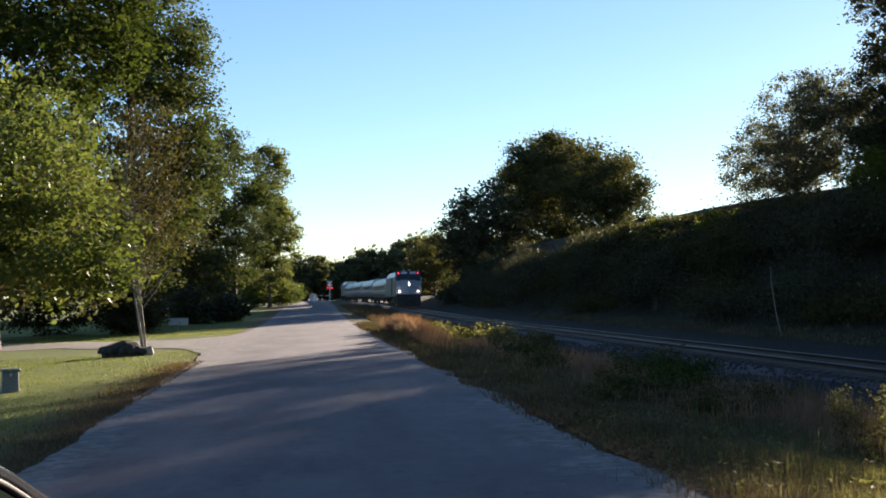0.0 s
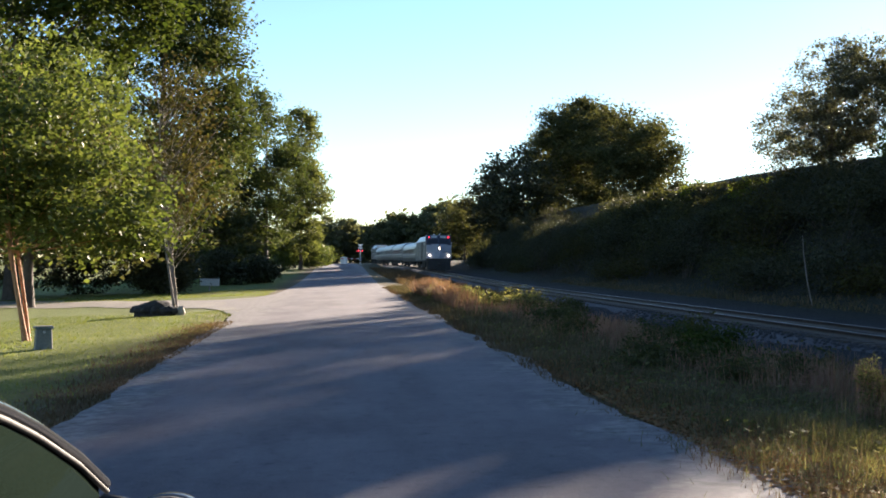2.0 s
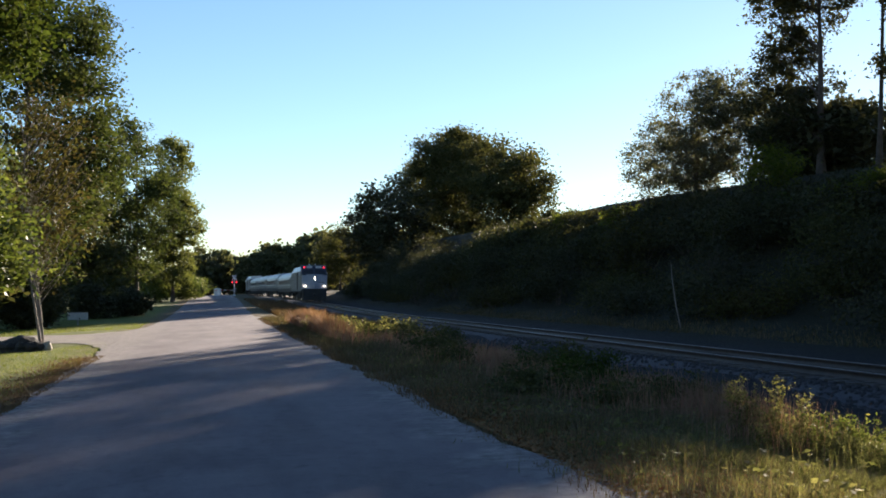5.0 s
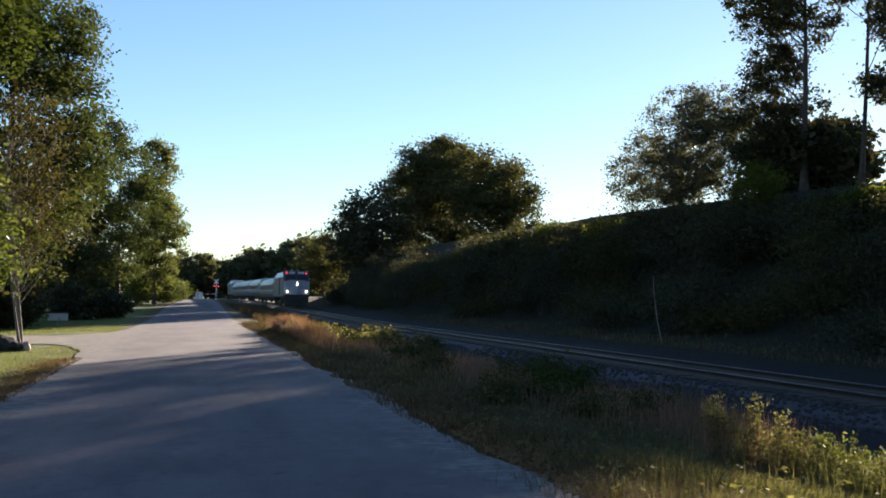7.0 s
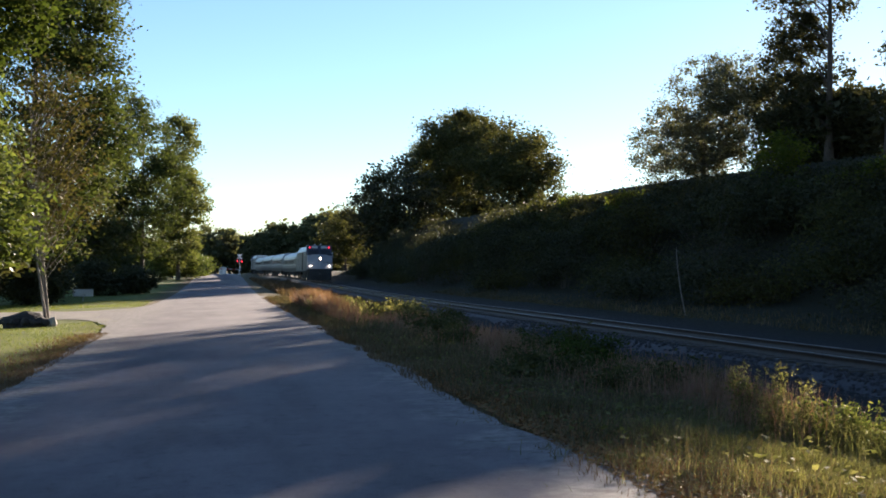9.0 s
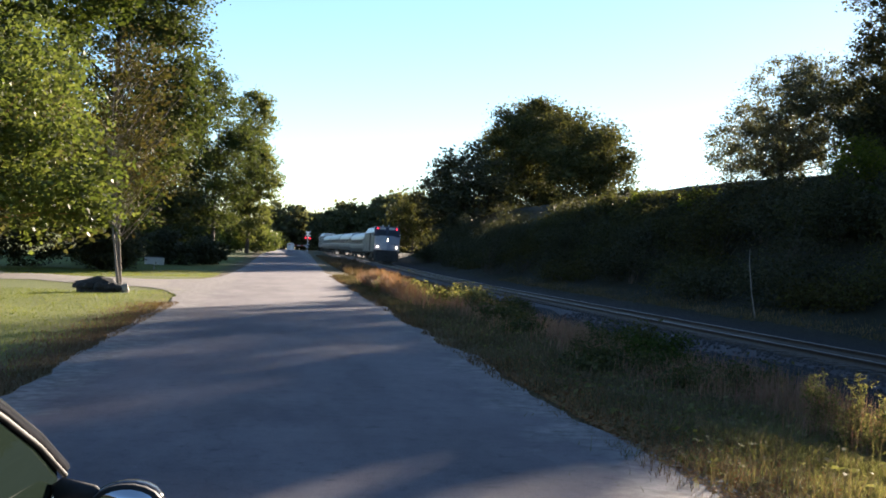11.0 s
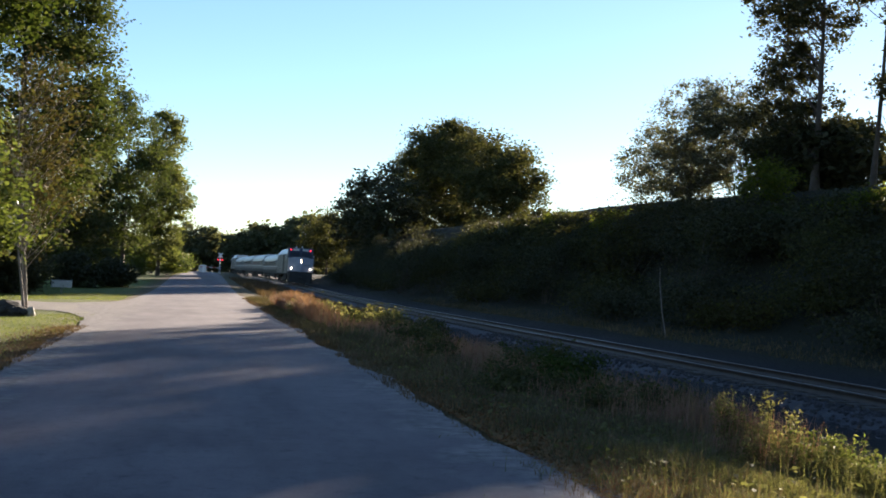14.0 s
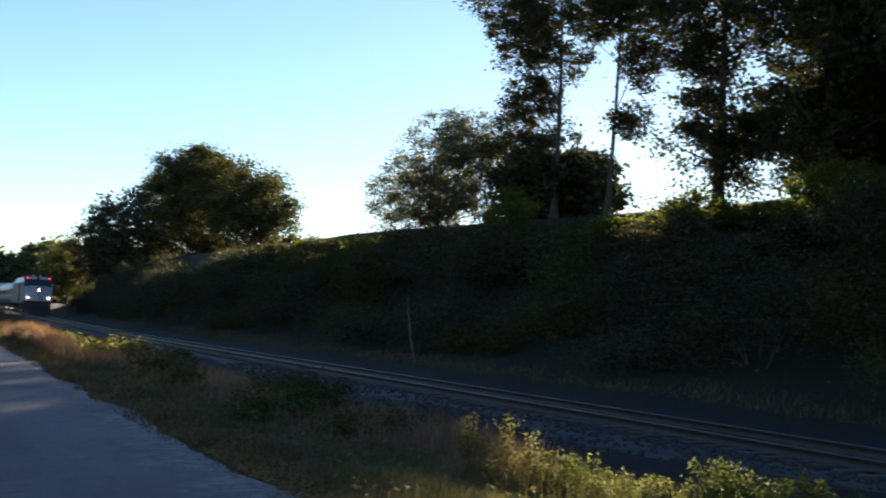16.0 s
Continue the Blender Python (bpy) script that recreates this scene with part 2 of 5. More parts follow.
def raw_mesh(name, verts, faces, smooth=False):
    """A mesh from numpy arrays: verts (n, 3), faces (m, 3 or 4)."""
    verts, faces = np.asarray(verts, np.float32), np.asarray(faces, np.int32)
    me = bpy.data.meshes.new(name)
    me.vertices.add(len(verts))
    me.vertices.foreach_set("co", verts.ravel())
    k = faces.shape[1]
    me.loops.add(faces.size)
    me.loops.foreach_set("vertex_index", faces.ravel())
    me.polygons.add(len(faces))
    me.polygons.foreach_set("loop_start", np.arange(0, faces.size, k, dtype=np.int32))
    if smooth:
        me.polygons.foreach_set("use_smooth", np.ones(len(faces), bool))
    me.update(calc_edges=True)
    return me


class Quads:
    """Gathers quads of several pieces."""

    def __init__(self):
        self.v, self.f, self.n = [], [], 0

    def add(self, v, f):
        self.v.append(np.asarray(v, float))
        self.f.append(np.asarray(f) + self.n)
        self.n += len(v)

    def mesh(self, name, smooth=False):
        return raw_mesh(name, np.concatenate(self.v), np.concatenate(self.f), smooth)


def tube(path, radii, seg=7):
    path, radii = np.asarray(path, float), np.asarray(radii, float)
    n = len(path)
    d = np.gradient(path, axis=0)
    d /= np.linalg.norm(d, axis=1)[:, None] + 1e-9
    ref = np.where(np.abs(d[:, 2:3]) > 0.9, np.array([[1.0, 0, 0]]), np.array([[0, 0, 1.0]]))
    u = np.cross(d, ref)
    u /= np.linalg.norm(u, axis=1)[:, None] + 1e-9
    w = np.cross(d, u)
    a = np.arange(seg) * 2 * np.pi / seg
    v = path[:, None] + radii[:, None, None] * (np.cos(a)[None, :, None] * u[:, None] + np.sin(a)[None, :, None] * w[:, None])
    i, j = np.meshgrid(np.arange(n - 1), np.arange(seg), indexing="ij")
    f = np.stack([i * seg + j, i * seg + (j + 1) % seg, (i + 1) * seg + (j + 1) % seg, (i + 1) * seg + j], -1).reshape(-1, 4)
    return v.reshape(-1, 3), f


def leaf_quads(points, size, rng, aspect=0.6, up=0.3):
    """One pointed leaf at each point, turned at random."""
    n = len(points)
    nrm = rng.normal(size=(n, 3))
    nrm[:, 2] += up * np.sign(nrm[:, 2]) * 2
    nrm /= np.linalg.norm(nrm, axis=1)[:, None]
    a = np.cross(nrm, rng.normal(size=(n, 3)))
    a /= np.linalg.norm(a, axis=1)[:, None] + 1e-9
    b = np.cross(nrm, a)
    s = (size * rng.uniform(0.6, 1.4, n))[:, None]
    v = np.stack([points - a * s * 0.5, points + b * s * aspect * 0.5 + nrm * s * 0.08, points + a * s * 0.5,
                  points - b * s * aspect * 0.5 + nrm * s * 0.08], 1)
    return v.reshape(-1, 3), np.arange(4 * n).reshape(n, 4)


def box_bm(size, at=(0, 0, 0), bevel=0.02, segments=1):
    bm = bmesh.new()
    bmesh.ops.create_cube(bm, size=1.0, matrix=Matrix.Translation(at) @ Matrix.Diagonal((*size, 1)))
    if bevel:
        bmesh.ops.bevel(bm, geom=bm.edges[:], offset=bevel, segments=segments, affect="EDGES", profile=0.5)
    return bm


def cyl_bm(r, depth, at=(0, 0, 0), axis="z", seg=16, r2=None, bevel=0.0):
    bm = bmesh.new()
    turn = {"z": Matrix.Identity(4), "x": Matrix.Rotation(radians(90), 4, "Y"), "y": Matrix.Rotation(radians(90), 4, "X")}[axis]
    bmesh.ops.create_cone(bm, cap_ends=True, segments=seg, radius1=r, radius2=r if r2 is None else r2, depth=depth,
                          matrix=Matrix.Translation(at) @ turn)
    if bevel:
        es = [e for e in bm.edges if len(e.link_faces) == 2 and e.calc_face_angle() > 1.0]
        bmesh.ops.bevel(bm, geom=es, offset=bevel, segments=2, affect="EDGES")
    return bm


def merge_bm(*bms):
    out = bmesh.new()
    for b in bms:
        me = bpy.data.meshes.new("tmp")
        b.to_mesh(me)
        b.free()
        out.from_mesh(me)
        bpy.data.meshes.remove(me)
    return out


def prism_bm(outline, lo, hi, axis="y", bevel=0.0):
    """A closed outline of (a, b) pushed along an axis: y takes (x, z), x takes (y, z), z takes (x, y)."""
    put = {"y": lambda a, b, c: (a, c, b), "x": lambda a, b, c: (c, a, b), "z": lambda a, b, c: (a, b, c)}[axis]
    bm = bmesh.new()
    one = [bm.verts.new(put(a, b, lo)) for a, b in outline]
    two = [bm.verts.new(put(a, b, hi)) for a, b in outline]
    bm.faces.new(one)
    bm.faces.new(two[::-1])
    for i in range(len(outline)):
        j = (i + 1) % len(outline)
        bm.faces.new((one[i], two[i], two[j], one[j]))
    bmesh.ops.recalc_face_normals(bm, faces=bm.faces[:])
    if bevel:
        bmesh.ops.bevel(bm, geom=bm.edges[:], offset=bevel, segments=1, affect="EDGES")
    return bm


# ---- the lie of the land ----
def plan(x, y):
    """Metres on the ground from the layout grid, whose rows run slightly askew."""
    return 1.015 * x, 1.419 * y + 0.171 * x


def spot(x, y, turn=0.0, up=0.0):
    """The pose of a thing that stands on the ground at a place of the layout grid."""
    return pose(*plan(x, y), float(land(x, y)) + up, 0, 0, turn)


def step(a, b, x):
    t = np.clip((np.asarray(x, float) - a) / (b - a), 0, 1)
    return t * t * (3 - 2 * t)


def lift(y, x=0.0):
    """The gentle rise ahead, and the fall of the whole ground from the bank down to the yards."""
    return 1.25 * step(45, 170, y) + 0.0454 * np.clip(x, -26, 31)


def track_x(y):
    """The track's centre line, in metres."""
    g = (np.clip(np.asarray(y, float), -700, 850) - 2.2) / 1.419
    return 13.1 - 0.035 * 25 * np.log1p(np.exp((g - 105) / 25))


def land(x, y):
    x, y = np.asarray(x, float), np.asarray(y, float)
    side = -0.62 * step(3.2, 9.0, x) + 0.45 * step(15.5, 19, x)
    hill = (6.2 + 1.15 * step(20, 60, y)) * step(18.5, 30, x) * (1 - step(110, 160, y))
    back = -0.10 * (hill > 0) * np.clip(x - 33, 0, 50)
    lumps = 0.04 * np.sin(x * 0.9 + 1.3) * np.sin(y * 0.7) * step(3.4, 5, np.abs(x))
    left = 1.2 * step(-26, -60, x)
    fade = 1 - step(160, 200, y) * step(2, 9, x)
    return side * fade + hill + back + lumps + left + lift(y, x) - 0.03


def spread(stops, counts):
    out = [np.linspace(a, b, n, endpoint=False) for a, b, n in zip(stops, stops[1:], counts)]
    return np.concatenate(out + [[stops[-1]]])


def grid_mesh(name, xs, ys, height):
    X, Y = np.meshgrid(xs, ys, indexing="ij")
    v = np.stack([*plan(X, Y), height(X, Y)], -1).reshape(-1, 3)
    i, j = np.meshgrid(np.arange(len(xs) - 1), np.arange(len(ys) - 1), indexing="ij")
    k = i * len(ys) + j
    f = np.stack([k, k + len(ys), k + len(ys) + 1, k + 1], -1).reshape(-1, 4)
    return raw_mesh(name, v, f, True)


XS = spread([-2500, -300, -40, -3, 20, 50, 100, 300, 2500], [8, 26, 40, 60, 30, 12, 10, 8])
YS = spread([-2500, -300, -30, 60, 180, 400, 2500], [8, 27, 120, 60, 22, 8])
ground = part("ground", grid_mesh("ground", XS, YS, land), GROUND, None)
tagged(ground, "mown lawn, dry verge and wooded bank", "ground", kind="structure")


def ragged(y, seed, amp):
    return amp * (np.sin(y * 1.7 + seed) + 0.6 * np.sin(y * 4.3 + seed * 2) + 0.4 * np.sin(y * 9.1 + seed * 3)) / 2


def road_left(y):
    bulge = 2.5 * np.exp(-((y - 38.5) / 6.0) ** 2)
    return -3.05 - 0.35 * step(8, 24, y) + 0.3 * step(48, 70, y) - bulge + ragged(y, 1.0, 0.10)


def road_right(y):
    return 2.85 + 0.45 * step(9.0, 4.5, y) + 0.9 * step(50, 130, y) + ragged(y, 4.0, 0.10) + 0.16 * np.sin(y * 0.83 + 0.6) * np.sin(y * 0.37)


def strip(name, ys, lo, hi, z, cols=14):
    u = np.linspace(0, 1, cols)
    a, b = lo(ys), hi(ys)
    X = a[:, None] + (b - a)[:, None] * u[None]
    Y = np.repeat(ys[:, None], cols, 1)
    v = np.stack([*plan(X, Y), z(X, Y)], -1).reshape(-1, 3)
    i, j = np.meshgrid(np.arange(len(ys) - 1), np.arange(cols - 1), indexing="ij")
    k = i * cols + j
    return raw_mesh(name, v, np.stack([k, k + 1, k + cols + 1, k + cols], -1).reshape(-1, 4), True)


road_ys = spread([-80, 0, 60, 200, 330], [60, 260, 200, 40])
road = part("road", strip("road", road_ys, road_left, road_right,
                          lambda x, y: lift(y, x) + 0.02 - 0.006 * np.abs(x)), ASPHALT, None)
tagged(road, "old bleached cracked asphalt lane", "road", kind="structure")


def driveway_mesh():
    t = np.linspace(0, 1, 90)
    cx = -3.2 - 46 * t
    near = np.interp(cx, [-50, -14.05, -11.2, -8.4, -5.1, -4.4, -3.2], [70, 42.9, 41.0, 38.2, 35.0, 32.8, 29.5]) + ragged(cx * 2, 2.0, 0.2)
    far = np.interp(cx, [-50, -16.85, -13.2, -9.5, -6.7, -3.8, -3.2], [80, 51.5, 49.2, 46.2, 44.0, 44.7, 52]) + ragged(cx * 2, 5.0, 0.25)
    u = np.linspace(0, 1, 12)
    Y = near[:, None] + (far - near)[:, None] * u
    X = np.repeat(cx[:, None], 12, 1)
    v = np.stack([*plan(X, Y), land(X, Y) + 0.02], -1).reshape(-1, 3)
    i, j = np.meshgrid(np.arange(89), np.arange(11), indexing="ij")
    k = i * 12 + j
    return raw_mesh("driveway", v, np.stack([k, k + 1, k + 13, k + 12], -1).reshape(-1, 4), True)


driveway = part("driveway", driveway_mesh(), GRAVEL, None)
tagged(driveway, "pale gravel driveway joining the lane", "driveway", kind="structure")


# ---- railway ----
def rail_z(y):
    return -0.45 + lift((np.asarray(y, float) - 2.2) / 1.419, track_x(y))


TY = spread([-60, 0, 85, 190, 600], [30, 80, 80, 120])


def along(y, off, z):
    """A point beside the track's centre line."""
    y = np.asarray(y, float)
    dx = (track_x(y + 0.5) - track_x(y - 0.5))
    n = np.sqrt(1 + dx * dx)
    return np.stack([track_x(y) + off / n, y - off * dx / n, rail_z(y) + z], -1)


def sweep_mesh(name, ys, profile, closed=True):
    """A section of (offset, height) swept along the track."""
    rows = np.stack([along(ys, o, h) for o, h in profile], 1)
    n, k = rows.shape[:2]
    i, j = np.meshgrid(np.arange(n - 1), np.arange(k if closed else k - 1), indexing="ij")
    f = np.stack([i * k + j, i * k + (j + 1) % k, (i + 1) * k + (j + 1) % k, (i + 1) * k + j], -1).reshape(-1, 4)
    return raw_mesh(name, rows.reshape(-1, 3), f)


bed = part("track_bed", sweep_mesh("track_bed", TY, [(-3.6, -0.62), (-2.9, -0.42), (-1.75, -0.23), (0, -0.21), (1.75, -0.23), (2.9, -0.42), (3.6, -0.62)], False), BALLAST, None)
tagged(bed, "dark crushed-stone railway ballast bed", "track bed", kind="structure")
track = thing("railway_track", "single railway track with shiny worn rail heads", "railway track", kind="structure")
for off in (-0.7525, 0.7525):
    base = [(off - 0.07, -0.17), (off + 0.07, -0.17), (off + 0.07, -0.155), (off + 0.012, -0.13), (off + 0.012, -0.045), (off + 0.036, -0.035),
            (off + 0.036, -0.008), (off - 0.036, -0.008), (off - 0.036, -0.035), (off - 0.012, -0.045), (off - 0.012, -0.13), (off - 0.07, -0.155)]
    rail = part("rail", sweep_mesh("rail", TY, base), RAIL_STEEL, track)
    part("rail_head", sweep_mesh("rail_head", TY, [(off - 0.036, -0.008), (off + 0.036, -0.008), (off + 0.026, 0.0), (off - 0.026, 0.0)]), RAIL_HEAD, rail, "polished running surface")


# ---- plants ----
def crown_mesh(lobes, clumps, per, size, spread_r, seed, aspect=0.6, inner=0.4):
    """Leaves in clumps inside lobes (x, y, z, rx, ry, rz). Returns the mesh data and the clump centres."""
    rng = np.random.default_rng(seed)
    lobes = np.asarray(lobes, float)
    w = np.prod(lobes[:, 3:], 1) ** (2 / 3)
    pick = rng.choice(len(lobes), clumps, p=w / w.sum())
    d = rng.normal(size=(clumps, 3))
    d /= np.linalg.norm(d, axis=1)[:, None]
    r = inner + (1 - inner) * rng.uniform(0, 1, clumps) ** 0.6
    mid = lobes[pick, :3] + d * r[:, None] * lobes[pick, 3:]
    n = rng.integers(int(per * 0.5), int(per * 1.5) + 1, clumps)
    own = np.repeat(np.arange(clumps), n)
    sp = spread_r * rng.uniform(0.6, 1.35, clumps)
    pts = mid[own] + rng.normal(size=(len(own), 3)) * sp[own, None] * np.array([1, 1, 0.62])
    v, f = leaf_quads(pts, size, rng, aspect)
    return raw_mesh("crown", v, f), mid


def limbs_mesh(height, r0, mids, count, seed, lean=(0, 0), first=0.25, stems=1, thin=1.0, wobble=0.12):
    """A tapered stem, or several, with limbs that reach to the clumps."""
    rng = np.random.default_rng(seed + 7)
    q = Quads()
    tops = []
    for s in range(stems):
        a = rng.uniform(0, 6.28)
        bow = wobble * (2.5 if stems > 1 else 1.0)
        off = np.array([math.cos(a), math.sin(a)]) * (0 if stems == 1 else 1.0)
        t = np.linspace(0, 1, 10)
        path = np.stack([lean[0] * height * t + off[0] * (0.12 + height * 0.14 * t) * (stems > 1) + bow * np.sin(t * 5 + a) * t,
                         lean[1] * height * t + off[1] * (0.12 + height * 0.14 * t) * (stems > 1) + bow * np.cos(t * 4 + a) * t,
                         height * t - 0.15], 1)
        rad = r0 * (1 - 0.88 * t) * (1 + 0.5 * np.exp(-t * 25))
        q.add(*tube(path, rad, 9))
        tops.append(path)
    if len(mids) and count:
        for c in mids[rng.choice(len(mids), min(count, len(mids)), replace=False)]:
            path = tops[rng.integers(stems)]
            hz = np.linalg.norm(c[:2] - np.interp(c[2], path[:, 2], path[:, 0]))
            z0 = float(np.clip(c[2] - 0.75 * hz - 0.5, first * height, height * 0.93))
            s0 = np.array([np.interp(z0, path[:, 2], path[:, 0]), np.interp(z0, path[:, 2], path[:, 1]), z0])
            m = s0 * 0.5 + c * 0.5 + np.array([0, 0, -0.06 * np.linalg.norm(c - s0)]) + rng.normal(size=3) * 0.15
            k = np.linspace(0, 1, 6)[:, None]
            limb = s0 * (1 - k) ** 2 + 2 * m * k * (1 - k) + c * k * k
            rr = r0 * 0.32 * thin * (1 - z0 / height * 0.7)
            q.add(*tube(limb, np.linspace(rr, 0.012 + rr * 0.1, 6), 5))
    return q.mesh("trunk", True)


def tree(name, label, x, y, height, r0, lobes, clumps, per, size, spread_r, leaf, bark, seed, limbs=30, lean=(0, 0), first=0.25, stems=1,
         inner=0.4, aspect=0.6, category="tree", group=""):
    t = thing(name, label, category, spot(x, y), group)
    lobes = [(*plan(a, b), c, d, e * 1.2, f) for a, b, c, d, e, f in lobes]
    crown, mids = crown_mesh(lobes, clumps, per, size, spread_r, seed, aspect, inner)
    part("trunk", limbs_mesh(height, r0, mids, limbs, seed, lean, first, stems), bark, t)
    part("crown", crown, leaf, t)
    return t


def shrub(name, label, x, y, lobes, clumps, per, size, spread_r, leaf, seed, category="shrub", group="", stems=6, stem_r=0.03):
    t = thing(name, label, category, spot(x, y), group)
    lobes = [(*plan(a, b), c, d, e * 1.3, f) for a, b, c, d, e, f in lobes]
    crown, mids = crown_mesh(lobes, clumps, per, size, spread_r, seed, 0.55, 0.25)
    rng = np.random.default_rng(seed)
    q = Quads()
    for c in mids[rng.choice(len(mids), min(stems, len(mids)), replace=False)]:
        k = np.linspace(0, 1, 5)[:, None]
        root = np.array([c[0] * 0.25, c[1] * 0.25, -0.1])
        q.add(*tube(root * (1 - k) + c * k + np.array([0, 0, 0.1]) * np.sin(k * 3.1), np.linspace(stem_r, stem_r * 0.3, 5), 5))
    tagged(part("stem", q.mesh("stem", True), BARK, t), kind="stuff")
    part("crown", crown, leaf, t)
    return t


def blades_mesh(name, pts, heights, width, rng, bend=0.35):
    """Bent grass blades, two quads each."""
    n = len(pts)
    a = rng.uniform(0, 6.283, n)
    side = np.stack([np.cos(a), np.sin(a), np.zeros(n)], 1)
    fall = np.stack([-np.sin(a), np.cos(a), np.zeros(n)], 1) * (rng.uniform(-1, 1, n) * bend * heights)[:, None]
    up = np.array([0, 0, 1.0]) * heights[:, None]
    w = side * (width * rng.uniform(0.6, 1.4, n))[:, None]
    m = pts + up * 0.55 + fall * 0.3
    tip = pts + up + fall
    v = np.stack([pts - w, pts + w, m + w * 0.8, m - w * 0.8, tip + w * 0.15, tip - w * 0.15], 1).reshape(-1, 3)
    b = np.arange(n)[:, None] * 6
    f = np.concatenate([b + np.array([[0, 1, 2, 3]]), b + np.array([[3, 2, 4, 5]])], 1).reshape(-1, 4)
    return raw_mesh(name, v, f)


def grass_patch(name, label, mat, seed, count, where, tall, width, bend=0.35, clump=0.0):
    """A stand of blades; where(rng, n) gives x and y."""
    rng = np.random.default_rng(seed)
    x, y = where(rng, count)
    pts = np.stack([*plan(x, y), land(x, y) - 0.02], 1)
    h = tall * rng.uniform(0.35, 1.15, count)
    if clump:
        h *= 0.45 + 0.9 * (0.5 + 0.5 * np.sin(x * 2.3 + np.sin(y * 1.1) * 2) * np.sin(y * 1.9 + x))
    ob = part(name, blades_mesh(name, pts, h, width * np.clip(y / 13, 0.4, 1.6), rng, bend), mat, None)
    return tagged(ob, label, "grass", kind="stuff")


# the tall round tree beyond the track and its lower neighbours
tree("tree", "tall dense dark green broadleaf tree behind the railway", 40.0, 125.3, 18.2, 0.48,
     [(-2.0, 0.0, 14.0, 8.8, 11.0, 6.6), (-1.8, 2.0, 15.9, 6.4, 8.0, 5.2), (0.3, -17.3, 10.0, 7.0, 6.8, 3.9), (0.3, -11.3, 12.6, 7.2, 7.6, 4.8), (-1.4, 13.7, 13.0, 7.8, 9.7, 6.2), (-4.3, 0.0, 4.6, 5.9, 15.4, 6.5), (0.0, -20.0, 6.2, 6.0, 6.3, 4.4), (0.0, -15.1, 4.5, 5.9, 11.0, 4.3)],
     1000, 110, 0.44, 0.8, LEAF_OLIVE, BARK, 11, 40, inner=0.3)
tree("tree", "dark green broadleaf tree with a lower rounded crown", 25, 116, 10, 0.28,
     [(0, 0, 7.5, 5.5, 10, 5.5), (0, 12, 7, 5, 8, 5), (-2, 0, 2.5, 4, 12, 4)], 170, 80, 0.55, 0.72, LEAF_DARK, BARK, 12, 30, inner=0.3)
tree("tree", "dark broadleaf tree at the far end of the row", 21.5, 140, 10, 0.22,
     [(0, 0, 6.0, 4.5, 7, 5.0), (0, 6, 5, 4, 5, 4)], 130, 100, 0.45, 0.7, LEAF_OLIVE, BARK, 13, 20)
tree("tree", "small yellowing broadleaf tree on the bank", 24.5, 61, 2.6, 0.08,
     [(0, 0, 1.4, 1.8, 2.6, 1.0), (-1, 2, 0.9, 1.6, 2.0, 0.9)], 70, 60, 0.28, 0.45, LEAF_OLIVE, BARK, 14, 18)

# the open, pale-leaved trees and the tall dark ones on the bank
tree("tree", "airy pale-leaved poplar on the railway bank", 31, 48, 8, 0.17,
     [(0, -1, 4.6, 3.2, 4.4, 3.2), (0, 4.4, 2.9, 2.8, 3.7, 2.7), (0, -4.6, 4.0, 3, 3.2, 3.4), (0, -1, 1.6, 3, 6.0, 1.8)], 470, 92, 0.18, 0.36, LEAF_POPLAR, BARK, 21, 60, first=0.1, inner=0.2)
tree("tree", "tall open broadleaf tree with a bare lower trunk", 30.5, 36, 14.5, 0.2,
     [(0, 1.2, 9.8, 2.8, 3.4, 2.6), (0, 2.2, 13.2, 3.4, 4.6, 2.8), (0, 2.6, 4.0, 2.6, 3.4, 3.4), (0, 0.9, 2.6, 1.8, 1.5, 2.6), (0, 1.8, 6.8, 1.8, 1.8, 1.6)], 440, 84, 0.21, 0.33, LEAF_DARK, BARK, 22, 60, first=0.12, inner=0.15)
tree("tree", "slender forked tree with a high crown", 30.5, 32.2, 15, 0.13,
     [(0.4, -0.2, 12.8, 2.8, 3.0, 2.8), (0.4, -1.4, 10.2, 1.8, 1.6, 1.6), (0, -2.0, 7.4, 1.2, 1.1, 1.5), (0, 0.5, 10.4, 1.4, 1.5, 1.4), (0, -1.2, 4.6, 0.9, 0.9, 1.2)], 280, 84, 0.2, 0.32, LEAF_DARK, BARK, 23, 30, lean=(0.03, -0.025), first=0.3, inner=0.15)
tree("tree", "tall dark broadleaf tree on the bank", 30, 25.4, 15, 0.22,
     [(0, 0, 9.5, 3.4, 3.0, 4.2), (0, -0.9, 2.6, 3.4, 2.8, 2.6), (0.5, -0.6, 13.5, 3.2, 3.2, 3.0), (0, 0.8, 6.8, 2.0, 1.6, 2.0)], 540, 92, 0.21, 0.38, LEAF_DARK, BARK, 24, 60, first=0.12, inner=0.08)
tree("tree", "tall dark broadleaf tree with a long straight trunk", 29, 20, 16, 0.24,
     [(0, 0, 9.5, 3.8, 3.4, 4.8), (0, 0, 3.8, 3.2, 3.2, 3.2), (0, 0, 14.5, 3.4, 3.2, 3.0)], 460, 92, 0.22, 0.36, LEAF_DARK, BARK, 25, 60, first=0.12, inner=0.08)
tree("birch_tree", "tall birch with a white trunk", 24.0, 14.6, 17, 0.17,
     [(1.0, -0.5, 12.5, 3.0, 3.0, 4.0), (2.5, -1, 8, 2.4, 2.6, 2.6)], 280, 64, 0.22, 0.45, LEAF_DARK, BARK_WHITE, 26, 34, first=0.4, inner=0.2)
